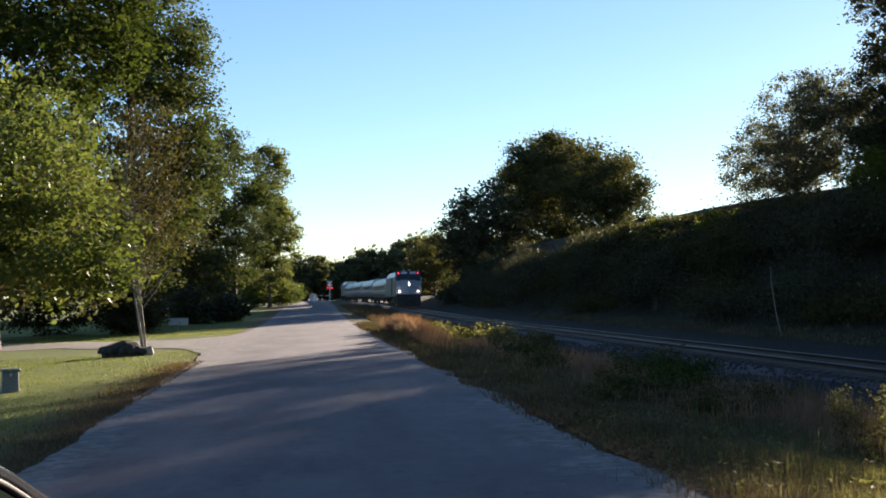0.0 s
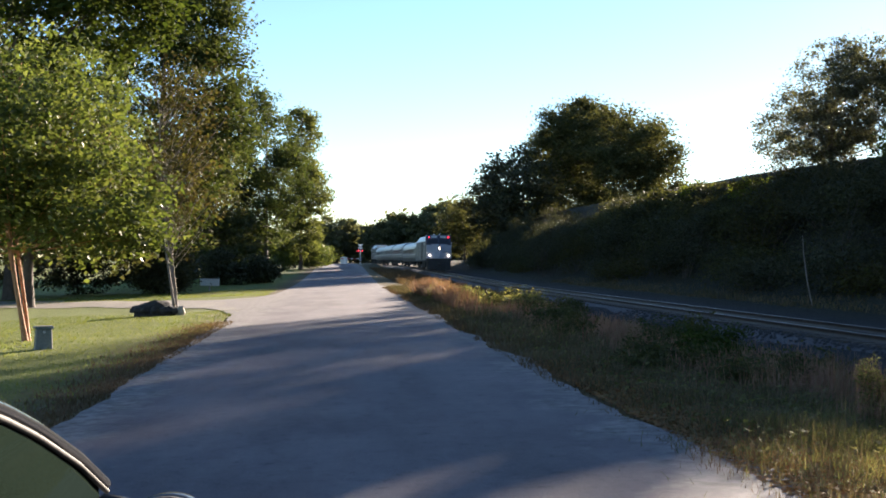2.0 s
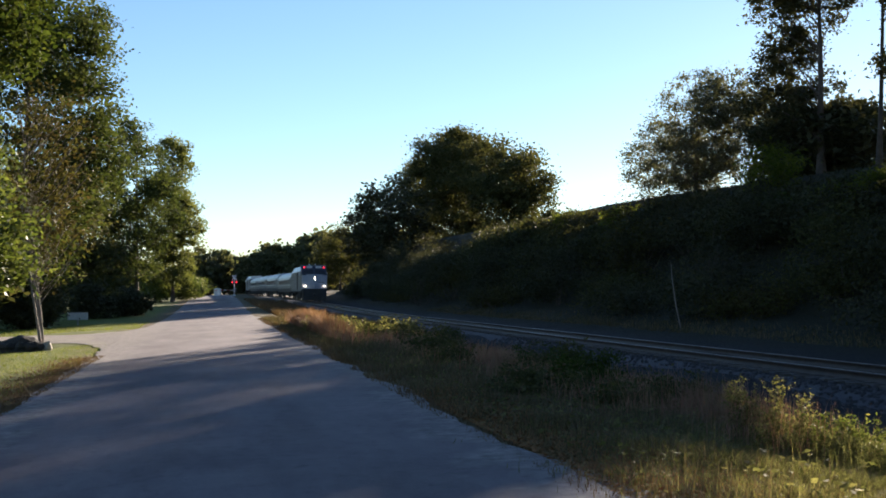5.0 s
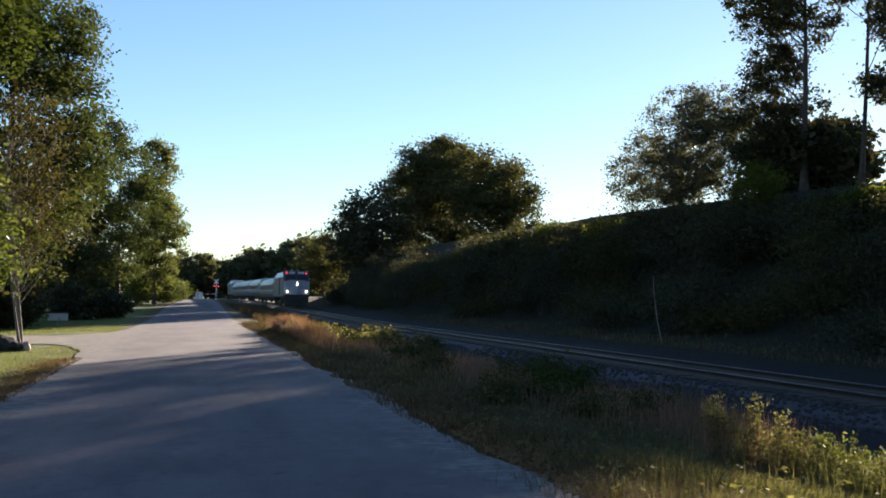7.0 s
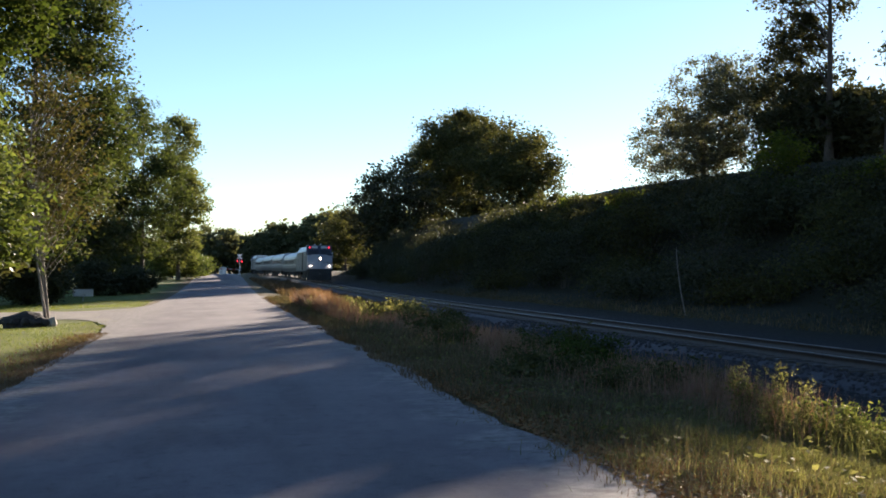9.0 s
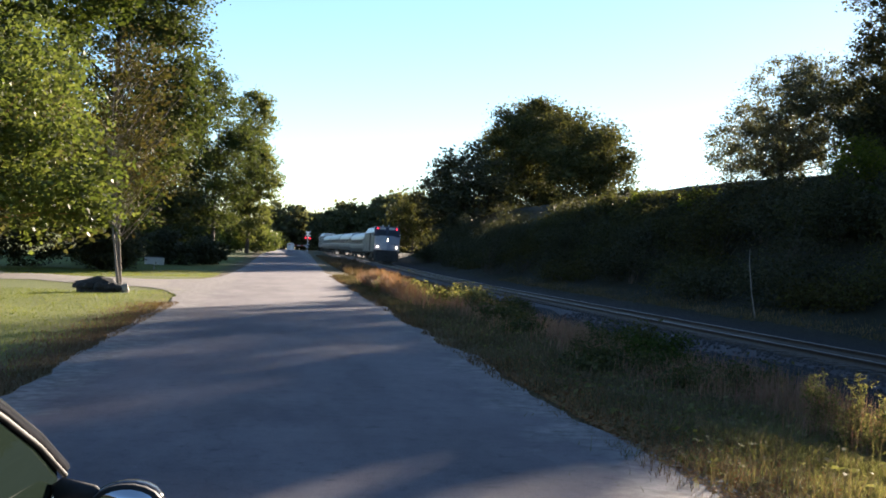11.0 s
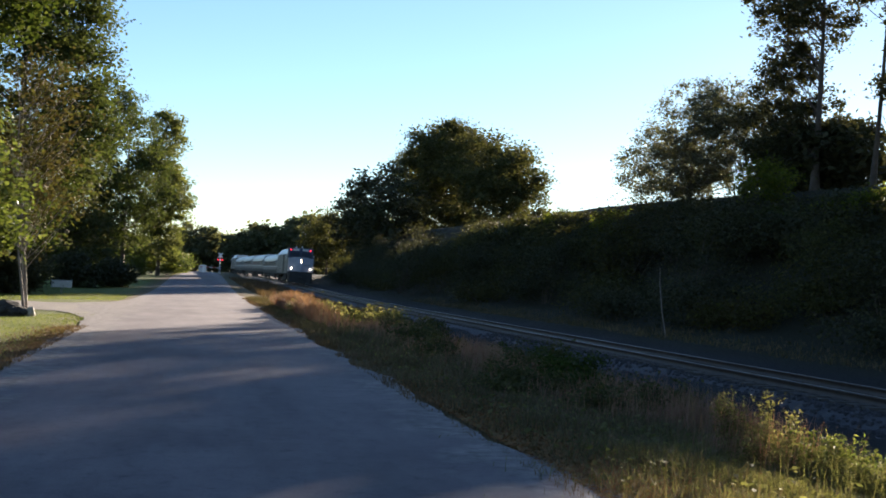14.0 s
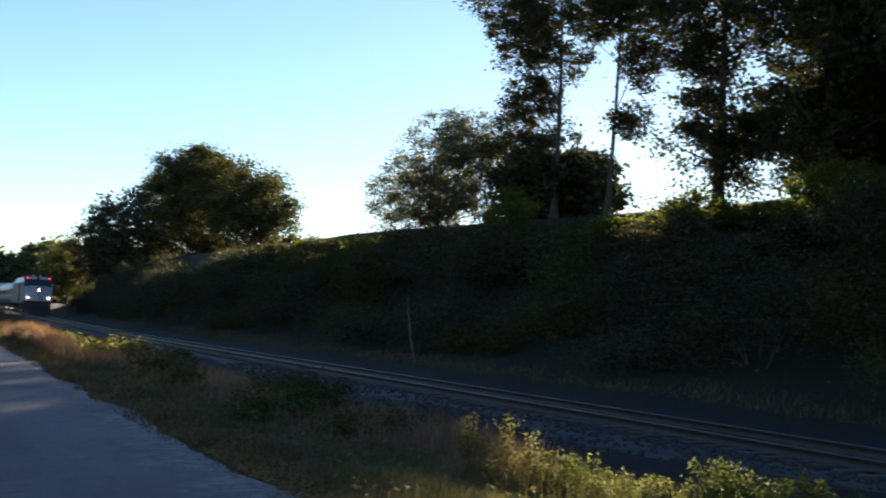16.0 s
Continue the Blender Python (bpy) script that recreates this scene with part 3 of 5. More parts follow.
# Mostly out of view on the right; added so the foreground lies in shade.
for k, (x, y, s) in enumerate([(31, 13, 1.0), (29, 6, 1.05), (30, -2, 1.0), (34, 21, 1.05), (30, -10, 1.0)]):
    # For y under 14, an added low lobe keeps skylight off the bank.
    tree("tree", "tall dark broadleaf tree added to shade the bank and foreground", x, y, 15 * s, 0.25,
         [(0, 0, 9.5 * s, 3.8, 4.4, 4.8 * s), (0, 0, 3.8, 3.2, 4.0, 3.4)] + ([(-5.5, 0, 4.6, 3.2, 4.0, 3.0)] if y < 14 else []), 420, 62, 0.3, 0.55, LEAF_DARK, BARK, 30 + k, 30, inner=0.12, group="wooded bank")
for k, (x, y, s) in enumerate([(38, 24, 0.9), (37, 16.5, 1.0), (36.5, 9, 1.0), (36.5, 1, 1.0), (33, 15.5, 0.95)]):
    tree("tree", "dark broadleaf tree behind the front row of the bank", x, y, 15 * s, 0.25,
         [(0, 0, 9.0 * s, 3.6, 4.4, 5.4 * s), (0, 0, 3.2, 3.4, 4.2, 3.4)], 300, 44, 0.32, 0.6, LEAF_DARK, BARK, 260 + k, 20, inner=0.1, group="wooded bank")

for k, (x, y, h) in enumerate([(26.0, 34.0, 2.8), (26.5, 18.0, 1.6), (26.0, 26.6, 0.9), (26.2, 23.0, 1.4), (25.6, 28.4, 0.8), (25.0, 47.0, 1.8), (25.2, 55.0, 2.0)]):
    tree("sapling", "sunlit yellow-green sapling on the bank", x, y, h, 0.05,
         [(0, 0, h * 0.68, 1.3, 1.7, h * 0.4)], 60, 50, 0.17, 0.26, LEAF_SAPLING, BARK, 38 + k, 16, group="bank saplings", category="sapling")

for row, (x, h, gap) in enumerate([(24.6, 1.35, 2.3), (26.6, 0.55, 2.3)]):
    rngb = np.random.default_rng(300 + row)
    for k in range(29):
        y = 13.5 + k * gap + rngb.uniform(-0.6, 0.6)
        foot = y - (x - 6) * 0.936
        open_strip = 1.5 < foot < 10.5 or 29 < foot < 38
        hh = (h * 0.4 if open_strip else h) * rngb.uniform(0.8, 1.15)
        # The middle stretch gets greener leaves to look sunlit; the others stay dark.
        shrub("shrub", "low bush on the upper slope of the bank", x + rngb.uniform(-0.7, 0.7), y, [(0, 0, hh * 0.45, 1.5, 1.7, hh * 0.5)], 50 if y < 38 else 28, 52 if y < 38 else 38, 0.18 if y < 38 else 0.27, 0.16 if open_strip else 0.3,
              LEAF_MAPLE if 19 < y < 33 and row else LEAF_DARK, 310 + 40 * row + k, group="upper bank bushes")

# Added behind the bank's crest to keep the low sun off the near lane.
for k, (x, y, h) in enumerate([(37.5, 41.8, 5.2), (38, 47, 5.6), (32.0, 37.2, 3.4)]):
    tree("tree", "low bushy tree added behind the crest to block sun", x, y, h, 0.12, [(0, 0, h * 0.6, 2.2, 3.2, h * 0.48)], 90, 60, 0.42, 0.5, LEAF_DARK, BARK, 240 + k, 12, group="crest bushes")

# undergrowth along the far side of the track
rng0 = np.random.default_rng(5)
y0 = 2.0
k = 0
while y0 < 112:
    x0 = 19.2 + rng0.uniform(-1.6, 2.2)
    hh = rng0.choice([1.2, 1.8, 2.6, 3.6, 4.8]) * rng0.uniform(0.85, 1.15) * (0.65 if 13 < y0 < 29 else 1.0)
    shrub("shrub", "dense shaded undergrowth bush beside the railway", x0, y0,
          [(0, 0, hh * 0.5, 1.7, 2.2, hh * 0.5), (1.8, 0.4, hh * 0.75, 1.6, 2.0, hh * 0.5)], 75, 80, 0.13, 0.4, (LEAF_DARK, LEAF_DARK, LEAF_DARK, LEAF_OLIVE, LEAF_BROWN)[k % 5], 50 + k, group="trackside undergrowth")
    y0 += rng0.uniform(2.2, 3.2)
    k += 1
for j in range(40):
    x0, y0 = 22.5 + rng0.uniform(-1.5, 3.5), 2 + j * 2.7 + rng0.uniform(-1, 1)
    shrub("shrub", "leafy bush on the wooded bank", x0, y0, [(0, 0, 0.8, 1.8, 2.2, 1.1) if x0 > 24 else (0, 0, 1.5, 1.7, 2.0, 1.8)], 70, 75, 0.13, 0.35,
          LEAF_DARK if j % 4 or y0 > 60 else LEAF_OLIVE, 90 + j, group="bank bushes")
q = Quads()
q.add(*tube([(0, 0, -0.1), (-0.1, 0.3, 0.9), (-0.05, 0.8, 2.0), (0.0, 1.0, 2.6)], [0.028, 0.025, 0.02, 0.01], 7))
snag = part("dead_stem", q.mesh("dead_stem", True), BARK_GREY, None)
snag.matrix_world = spot(17.0, 27.5)
tagged(snag, "pale leaning dead stem before the bushes", "dead stem")

# left side: yard trees
t = tree("birch_tree", "river birch with peeling orange multiple trunks", -7.65, 22.6, 7.4, 0.06,
         [(0, 0, 5.1, 2.9, 2.9, 2.8), (1.3, -0.4, 3.5, 2.1, 1.9, 1.6), (-1.4, 0, 4.2, 2.3, 2.3, 2.3), (2.3, -0.3, 2.8, 0.9, 1.0, 0.6)],
         430, 68, 0.155, 0.31, LEAF_BIRCH, BARK_RED, 41, 40, stems=3, first=0.3, inner=0.3)
tree("tree", "thin half-bare brownish young tree in the planter", -5.75, 31.8, 9.6, 0.05,
     [(0, 0, 6.8, 1.8, 1.8, 3.1), (0.2, 0, 4.4, 1.3, 1.3, 1.9)], 150, 30, 0.15, 0.34, LEAF_BROWN, BARK_GREY, 42, 110, first=0.09, stems=3, inner=0.15)
tree("tree", "large overhanging green maple beside the yard", -17.5, 37, 15, 0.3,
     [(5, -1, 13.2, 6.5, 6.0, 4.2), (8.2, -1.5, 14.2, 3.6, 3.6, 2.8), (1, -1, 9.5, 5.5, 5, 3.5)], 330, 85, 0.28, 0.52, LEAF_MAPLE, BARK, 43, 40)
tree("tree", "tall dense tree with upswept branches", -12.0, 60, 24, 0.4,
     [(0, 0, 14, 5.6, 5.5, 9.5), (2.4, 0, 20, 3.4, 3.6, 5.5), (3.6, -1, 12, 3.2, 3.4, 5.5), (-1, 0, 6, 5, 5, 4.5)], 620, 100, 0.28, 0.55, LEAF_TALL, BARK, 44, 50)
tree("tree", "tall dark tree at the back of the yard", -20, 56, 22, 0.4,
     [(0, 0, 13, 7, 6, 9.5), (0, 0, 6, 6, 6, 4.5)], 170, 75, 0.5, 0.65, LEAF_DARK, BARK, 45, 30)
tree("tree", "dark yard tree behind the birch", -15, 44, 12, 0.28,
     [(0, 0, 7, 4.5, 4, 5), (3, 3, 6, 3, 3, 4.2)], 220, 80, 0.36, 0.55, LEAF_OLIVE, BARK, 46, 24)
tree("tree", "tall leafy roadside tree with open lower trunk", -8.9, 108, 22, 0.26,
     [(0, 0, 16, 4.0, 4.5, 6.5), (2.6, 0, 12, 3.2, 3.5, 5), (-2, -2, 9, 3, 3.5, 4.5), (0.3, 0, 6.5, 2.6, 3, 3.6), (-3.6, 1, 12, 2.8, 3.2, 5.5), (-3, 0, 5.5, 2.8, 3, 3.6), (-1.2, 0, 21, 1.6, 1.8, 2.6)], 460, 74, 0.34, 0.55, LEAF_TALL, BARK, 47, 36)
tree("tree", "tall pale-leaved roadside tree", -5.2, 122, 22, 0.24,
     [(0, 0, 17, 2.9, 3.2, 7), (1.6, 0, 10.5, 2.6, 3, 4.5), (-1.5, 0, 9, 2.6, 3, 4), (0.3, 0, 5.2, 2.4, 3, 4)], 265, 70, 0.42, 0.6, LEAF_ROADSIDE, BARK, 48, 36)
tree("tree", "leafy tree at the back of the far yard", -15, 92, 17, 0.3,
     [(0, 0, 10.5, 5, 5, 6.5), (2, 0, 4.5, 5, 5, 3.5)], 170, 60, 0.5, 0.65, LEAF_OLIVE, BARK, 49, 26)
for j, (x, y, rx, h) in enumerate([(-9.4, 71, 2.3, 2.6), (-6.6, 73, 1.8, 2.2), (-13.5, 68, 3.0, 3.0), (-18, 62, 3.5, 3.4), (-24, 57, 4, 4), (-11.6, 57.2, 2.2, 2.9)]):
    shrub("hedge_bush", "clipped dark green yard bush", x, y, [(0, 0, h * 0.5, rx, 2, h * 0.55)], 80, 80, 0.24, 0.33, LEAF_DARK, 120 + j, "bush", "yard bushes")
for j, (x, y, rx, h) in enumerate([(-4.0, 128, 2.6, 4.0), (-7.5, 124, 2.8, 4.2), (-2.6, 146, 2.2, 3.6)]):
    shrub("shrub", "bright yellow-green roadside bush", x, y, [(0, 0, h * 0.5, rx, 2.6, h * 0.55)], 80, 80, 0.3, 0.4, LEAF_BIRCH, 130 + j, "shrub", "roadside bushes")

# far woods beyond the crossing
WOODS = [tree("tree", "distant rounded broadleaf tree", 0, 260, 15, 0.4, [(0, 0, 9.5, 6, 6, 6), (3, 1, 6, 5, 5, 6), (-3, -1, 5, 5, 5, 5.5)], 150, 34, 1.3, 1.0, LEAF_FAR, BARK, 140, 12, group="far woods"),
         tree("tree", "distant dark broadleaf tree", 20, 262, 16, 0.4, [(0, 0, 10.5, 6, 6, 6), (-3, 1, 6, 5, 5, 6), (2, -1, 4.5, 6, 5, 5)], 150, 34, 1.3, 1.0, LEAF_FAR, BARK, 141, 12, group="far woods")]
rngw = np.random.default_rng(9)
for j in range(48):
    x, y = -75 + j * 3.4 + rngw.uniform(-2, 2), 262 + rngw.uniform(-14, 30) - 0.6 * max(0, j * 3.4 - 100)
    s = rngw.uniform(0.9, 1.2) * (0.62 + 0.42 * float(step(0, 34, x)) + 0.36 * float(step(-18, -32, x)))
    c = copy_thing(WOODS[j % 2], spot(x, y, rngw.uniform(0, 360)))
    c.scale = (s, s, s * rngw.uniform(0.9, 1.1))

# ---- grasses ----
def verge(rng, n):
    y = 3.5 + 50 * rng.uniform(0, 1, n) ** 1.5
    return 3.0 + 5.2 * rng.uniform(0, 1, n) ** 0.9, y


grass_patch("verge_grass", "shaded green and brown verge grass", GRASS_GREEN, 61, 64000, verge, 0.2, 0.008, 1.2, 1.0)
grass_patch("dry_grass", "brown dry roadside grass", GRASS_DRY, 62, 35000, lambda r, n: (2.7 + np.abs(r.normal(0, 1.9, n)), 3.5 + 48 * r.uniform(0, 1, n) ** 1.4), 0.13, 0.008, 1.5, 1.0)
grass_patch("russet_grass", "sunlit russet tall grass at the road edge", GRASS_RED, 63, 11000, lambda r, n: (3.75 + np.abs(r.normal(0, 0.5, n)), 35 + r.normal(0, 3.4, n)), 0.7, 0.009, 0.9, 1.0)
grass_patch("far_verge_grass", "brown rough grass between the lane and the track", GRASS_DRY, 73, 16000, lambda r, n: (4.4 + 5.2 * r.uniform(0, 1, n), 41 + 75 * r.uniform(0, 1, n) ** 1.3), 0.42, 0.016, 0.9, 1.0)
grass_patch("tall_grass", "tall dry reddish grass by the track", GRASS_RED, 64, 14000, lambda r, n: (6.7 + r.normal(0, 0.8, n), 9.8 + 20 * r.uniform(0, 1, n) ** 1.2), 0.46, 0.005, 0.7, 1.0)
grass_patch("lit_grass", "pale yellow-green sunlit verge grass", LEAF_WEED, 65, 42000, lambda r, n: (5.4 + r.normal(0, 0.9, n), 6.0 + r.normal(0, 1.3, n)), 0.14, 0.007, 1.7, 1.0)
grass_patch("weed_grass", "thin yellow grass stems among the weeds", LEAF_WEED, 72, 2600, lambda r, n: (6.4 + r.normal(0, 0.6, n), 6.4 + r.normal(0, 0.7, n)), 0.4, 0.003, 0.7)
grass_patch("lawn_grass", "short mown lawn grass", GRASS_LAWN, 66, 31000, lambda r, n: (-3.5 - 8 * r.uniform(0, 1, n), 11 + 22 * r.uniform(0, 1, n)), 0.06, 0.007, 0.6)
grass_patch("lawn_grass", "sunlit strip of lawn beyond the driveway", GRASS_LAWN, 71, 12000, lambda r, n: (-3.9 - 15 * r.uniform(0, 1, n), 47.5 + 10 * r.uniform(0, 1, n) ** 1.3), 0.07, 0.012, 0.8)
grass_patch("lawn_edge_grass", "ragged brown lawn edge", GRASS_DRY, 67, 12000, lambda r, n: (-3.1 - np.abs(r.normal(0, 0.55, n)), 6 + 20 * r.uniform(0, 1, n) ** 1.3), 0.09, 0.008, 1.4)
grass_patch("track_weeds", "sparse weeds at the foot of the ballast", GRASS_GREEN, 68, 9000, lambda r, n: (16.6 + np.abs(r.normal(0, 0.8, n)), 4 + 60 * r.uniform(0, 1, n)), 0.18, 0.008, 1.0, 1.0)
rng1 = np.random.default_rng(70)
n = 14000
lx, ly = 2.95 + np.abs(rng1.normal(0, 0.5, n)), 4.0 + 9 * rng1.uniform(0, 1, n) ** 1.6
v, f = leaf_quads(np.stack([*plan(lx, ly), land(lx, ly) + 0.03], 1), 0.06, rng1, 0.7, 1.5)
tagged(part("leaf_litter", raw_mesh("leaf_litter", v, f), LITTER, None), "orange-brown fallen leaves on the road edge", "leaves", kind="stuff")

n = 9000
lx, ly = 3.2 + 5.2 * rng1.uniform(0, 1, n), 4.0 + 40 * rng1.uniform(0, 1, n) ** 1.5
v, f = leaf_quads(np.stack([*plan(lx, ly), land(lx, ly) + rng1.uniform(0.02, 0.2, n) * (0.4 + 0.6 * np.sin(lx * 2.1 + ly) ** 2)], 1), 0.075, rng1, 0.6, 0.8)
tagged(part("verge_herbs", raw_mesh("verge_herbs", v, f), LEAF_WEED, None), "low broad-leaved herbs among the verge grass", "herbs", kind="stuff")
grass_patch("reddish_stalks", "reddish dry weed stalks in the sun", GRASS_RED, 69, 900, lambda r, n: (5.7 + r.normal(0, 0.3, n), 7.5 + r.normal(0, 0.35, n)), 0.6, 0.0028, 0.5)

# leafy weeds: the low bushy ones along the verge
for j, (x, y, rx, h, mat) in enumerate([(6.1, 14.8, 0.7, 0.8, LEAF_OLIVE), (6.9, 14.3, 0.7, 0.95, LEAF_MAPLE), (5.2, 33.6, 0.9, 0.7, LEAF_WEED), (6.5, 31.0, 1.0, 0.85, LEAF_WEED), (7.4, 32.4, 1.1, 0.95, LEAF_WEED),
                                      (6.2, 34.5, 1.0, 0.75, LEAF_WEED), (5.9, 11.0, 0.5, 0.5, LEAF_OLIVE), (4.9, 17.5, 0.6, 0.45, LEAF_OLIVE), (5.2, 12.6, 0.5, 0.35, LEAF_OLIVE), (7.3, 12.0, 0.6, 0.6, LEAF_OLIVE),
                                      (7.4, 18.0, 0.7, 0.7, LEAF_MAPLE), (5.6, 21.0, 0.8, 0.5, LEAF_OLIVE), (6.8, 24.0, 0.9, 0.7, LEAF_OLIVE), (6.4, 13.4, 0.6, 0.7, LEAF_MAPLE), (7.6, 28.5, 0.9, 0.8, LEAF_OLIVE)]):
    rngj = np.random.default_rng(400 + j)
    sprays = [(rx * u, rx * v, h * w * 0.55, rx * 0.45, rx * 0.4, h * w * 0.42) for u, v, w in zip(rngj.normal(0, 0.6, 7), rngj.normal(0, 0.5, 7), rngj.uniform(0.4, 1.15, 7))]
    shrub("weed_clump", "leafy knee-high roadside weeds", x, y, sprays, 70, 36, 0.07 if y < 20 else 0.11, 0.12 if y < 20 else 0.17, mat, 160 + j, "weeds", "roadside weeds", 24, stem_r=0.004)


def stalk_weed(x, y, height, spread_r, stalks, leaf, seed, label, leaf_size=0.05):
    """Upright branching stalks with small leaves set all along them, thicker at the tips."""
    rng = np.random.default_rng(seed)
    t = thing("weed_clump", label, "weeds", spot(x, y), "roadside weeds")
    height *= 0.86
    q = Quads()
    pts = []
    for k in range(stalks):
        a, r = rng.uniform(0, 6.283), spread_r * rng.uniform(0, 1) ** 0.6
        foot = np.array([r * math.cos(a), r * math.sin(a), -0.05])
        h = height * rng.uniform(0.35, 1.1)
        lean = np.array([math.cos(a) * 0.22, math.sin(a) * 0.22]) * rng.uniform(0.1, 1.2) * h + rng.normal(0, 0.04, 2)
        u = np.linspace(0, 1, 7)
        path = np.stack([foot[0] + lean[0] * u ** 1.6, foot[1] + lean[1] * u ** 1.6, foot[2] + h * u], 1)
        q.add(*tube(path, np.linspace(0.0045, 0.0015, 7), 4))
        axes = [path]
        for b in range(rng.integers(2, 5)):
            u0 = rng.uniform(0.35, 0.9)
            s0 = np.array([np.interp(u0, u, path[:, c]) for c in range(3)])
            out = np.array([*rng.normal(0, 1, 2), rng.uniform(0.6, 1.6)])
            twig = s0 + out / np.linalg.norm(out) * np.linspace(0, 0.26 * h, 4)[:, None]
            q.add(*tube(twig, np.linspace(0.0028, 0.001, 4), 4))
            axes.append(twig)
        for ax in axes:
            m = int(40 * np.linalg.norm(ax[-1] - ax[0]) / 0.5) + 8
            w = rng.uniform(0.12, 1, m) ** 0.7
            on = np.stack([np.interp(w, np.linspace(0, 1, len(ax)), ax[:, c]) for c in range(3)], 1)
            pts.append(on + rng.normal(0, 0.028, (m, 3)))
    tagged(part("stem", q.mesh("stem", True), GRASS_DRY, t), kind="stuff")
    v, f = leaf_quads(np.concatenate(pts), leaf_size, rng, 0.42, 0.25)
    part("leaves", raw_mesh("leaves", v, f), leaf, t)
    return t


TALL, BUSHY = "tall sunlit weeds with thin reddish stalks", "bushy sunlit yellow-green roadside weeds"
for j, (x, y, h, r, n, label) in enumerate([(5.55, 7.7, 0.92, 0.22, 22, TALL), (5.75, 7.35, 0.75, 0.26, 22, TALL), (5.5, 7.2, 0.5, 0.25, 16, TALL), (6.0, 7.1, 0.62, 0.28, 24, BUSHY), (5.8, 6.75, 0.5, 0.26, 18, TALL),
                                          (6.25, 6.75, 0.62, 0.28, 24, BUSHY), (6.1, 6.3, 0.52, 0.26, 20, TALL), (6.5, 6.45, 0.55, 0.28, 20, BUSHY), (6.45, 6.0, 0.6, 0.26, 18, TALL), (6.75, 6.1, 0.78, 0.32, 28, BUSHY),
                                          (7.0, 5.85, 0.85, 0.34, 30, BUSHY), (6.8, 5.5, 0.66, 0.3, 24, BUSHY), (7.3, 5.55, 0.8, 0.34, 28, BUSHY), (7.1, 5.1, 0.7, 0.3, 24, BUSHY), (7.6, 5.2, 0.78, 0.34, 28, BUSHY),
                                          (7.45, 4.7, 0.7, 0.32, 24, BUSHY), (7.95, 4.9, 0.7, 0.34, 24, BUSHY), (7.9, 4.3, 0.75, 0.34, 24, BUSHY), (8.3, 4.4, 0.6, 0.3, 20, BUSHY), (6.3, 7.5, 0.45, 0.3, 16, BUSHY)]):
    stalk_weed(x, y, h, r, n, LEAF_WEED if label == TALL else LEAF_BUSHY, 500 + j, label, 0.036 if label == TALL else 0.045)


# ---- train ----
STAINLESS = surface("brushed stainless", [(0.30, 0.31, 0.33), (0.40, 0.41, 0.43)], 0.6, 25, 0.38, 0.08, 0.004, 0.85)
STAIN_SIDE = surface("fluted stainless side", [(0.20, 0.21, 0.22), (0.28, 0.285, 0.29)], 0.6, 25, 0.45, 0.1, 0.004, 0.7)
LOCO_GREY = surface("weathered grey paint", [(0.20, 0.195, 0.185), (0.28, 0.275, 0.26)], 0.8, 18, 0.5, 0.1, 0.004)
LOCO_ROOF = surface("silver roof paint", [(0.5, 0.51, 0.53), (0.62, 0.63, 0.64)], 0.8, 18, 0.35, 0.1, 0.004, 0.4)
LOCO_NOSE = surface("pale blue-grey nose paint", [(0.30, 0.33, 0.39), (0.38, 0.41, 0.46)], 0.9, 22, 0.4, 0.06, 0.004)
LOCO_BLUE = surface("dark blue cab paint", [(0.03, 0.035, 0.06), (0.05, 0.055, 0.085)], 0.9, 22, 0.4, 0.05, 0.004)
UNDER = surface("grimy underframe", [(0.025, 0.024, 0.023), (0.05, 0.047, 0.043)], 2, 25, 0.8, 0.3)
WINDOW_DARK = plain("dark train glass", (0.015, 0.018, 0.022), 0.3)
BLACK = surface("black rubber", [(0.012, 0.012, 0.012), (0.025, 0.025, 0.025)], 3, 30, 0.7, 0.2)
WHITE_STRIPE = surface("white stripe paint", [(0.6, 0.6, 0.6), (0.72, 0.72, 0.72)], 2, 30, 0.5, 0.05)
LAMP_WHITE = plain("white lamp", (1, 0.9, 0.75), 0.3, 0, 4.0, (1.0, 0.78, 0.6))
LAMP_RED = plain("red lamp", (0.8, 0.02, 0.03), 0.3, 0, 0.9, (1.0, 0.03, 0.05))
NUMBER_BOARD = surface("pale number board", [(0.55, 0.54, 0.5), (0.66, 0.65, 0.6)], 2, 30, 0.5, 0.05)
WHEEL_STEEL = surface("wheel steel", [(0.10, 0.085, 0.075), (0.16, 0.14, 0.12)], 3, 25, 0.55, 0.2, metal=0.6)


def bogie(y, parent, span=2.6):
    b = part("bogie", merge_bm(box_bm((0.16, span + 1.2, 0.34), (-1.0, y, 0.62), 0.04), box_bm((0.16, span + 1.2, 0.34), (1.0, y, 0.62), 0.04),
                               box_bm((2.1, 0.5, 0.3), (0, y, 0.66), 0.04)), UNDER, parent)
    for dy in (-span / 2, span / 2):
        for x in (-0.78, 0.78):
            part("wheel", merge_bm(cyl_bm(0.46, 0.13, (x, y + dy, 0.46), "x", 20), cyl_bm(0.49, 0.03, (x * 0.93, y + dy, 0.47), "x", 20)), WHEEL_STEEL, b)
    return b


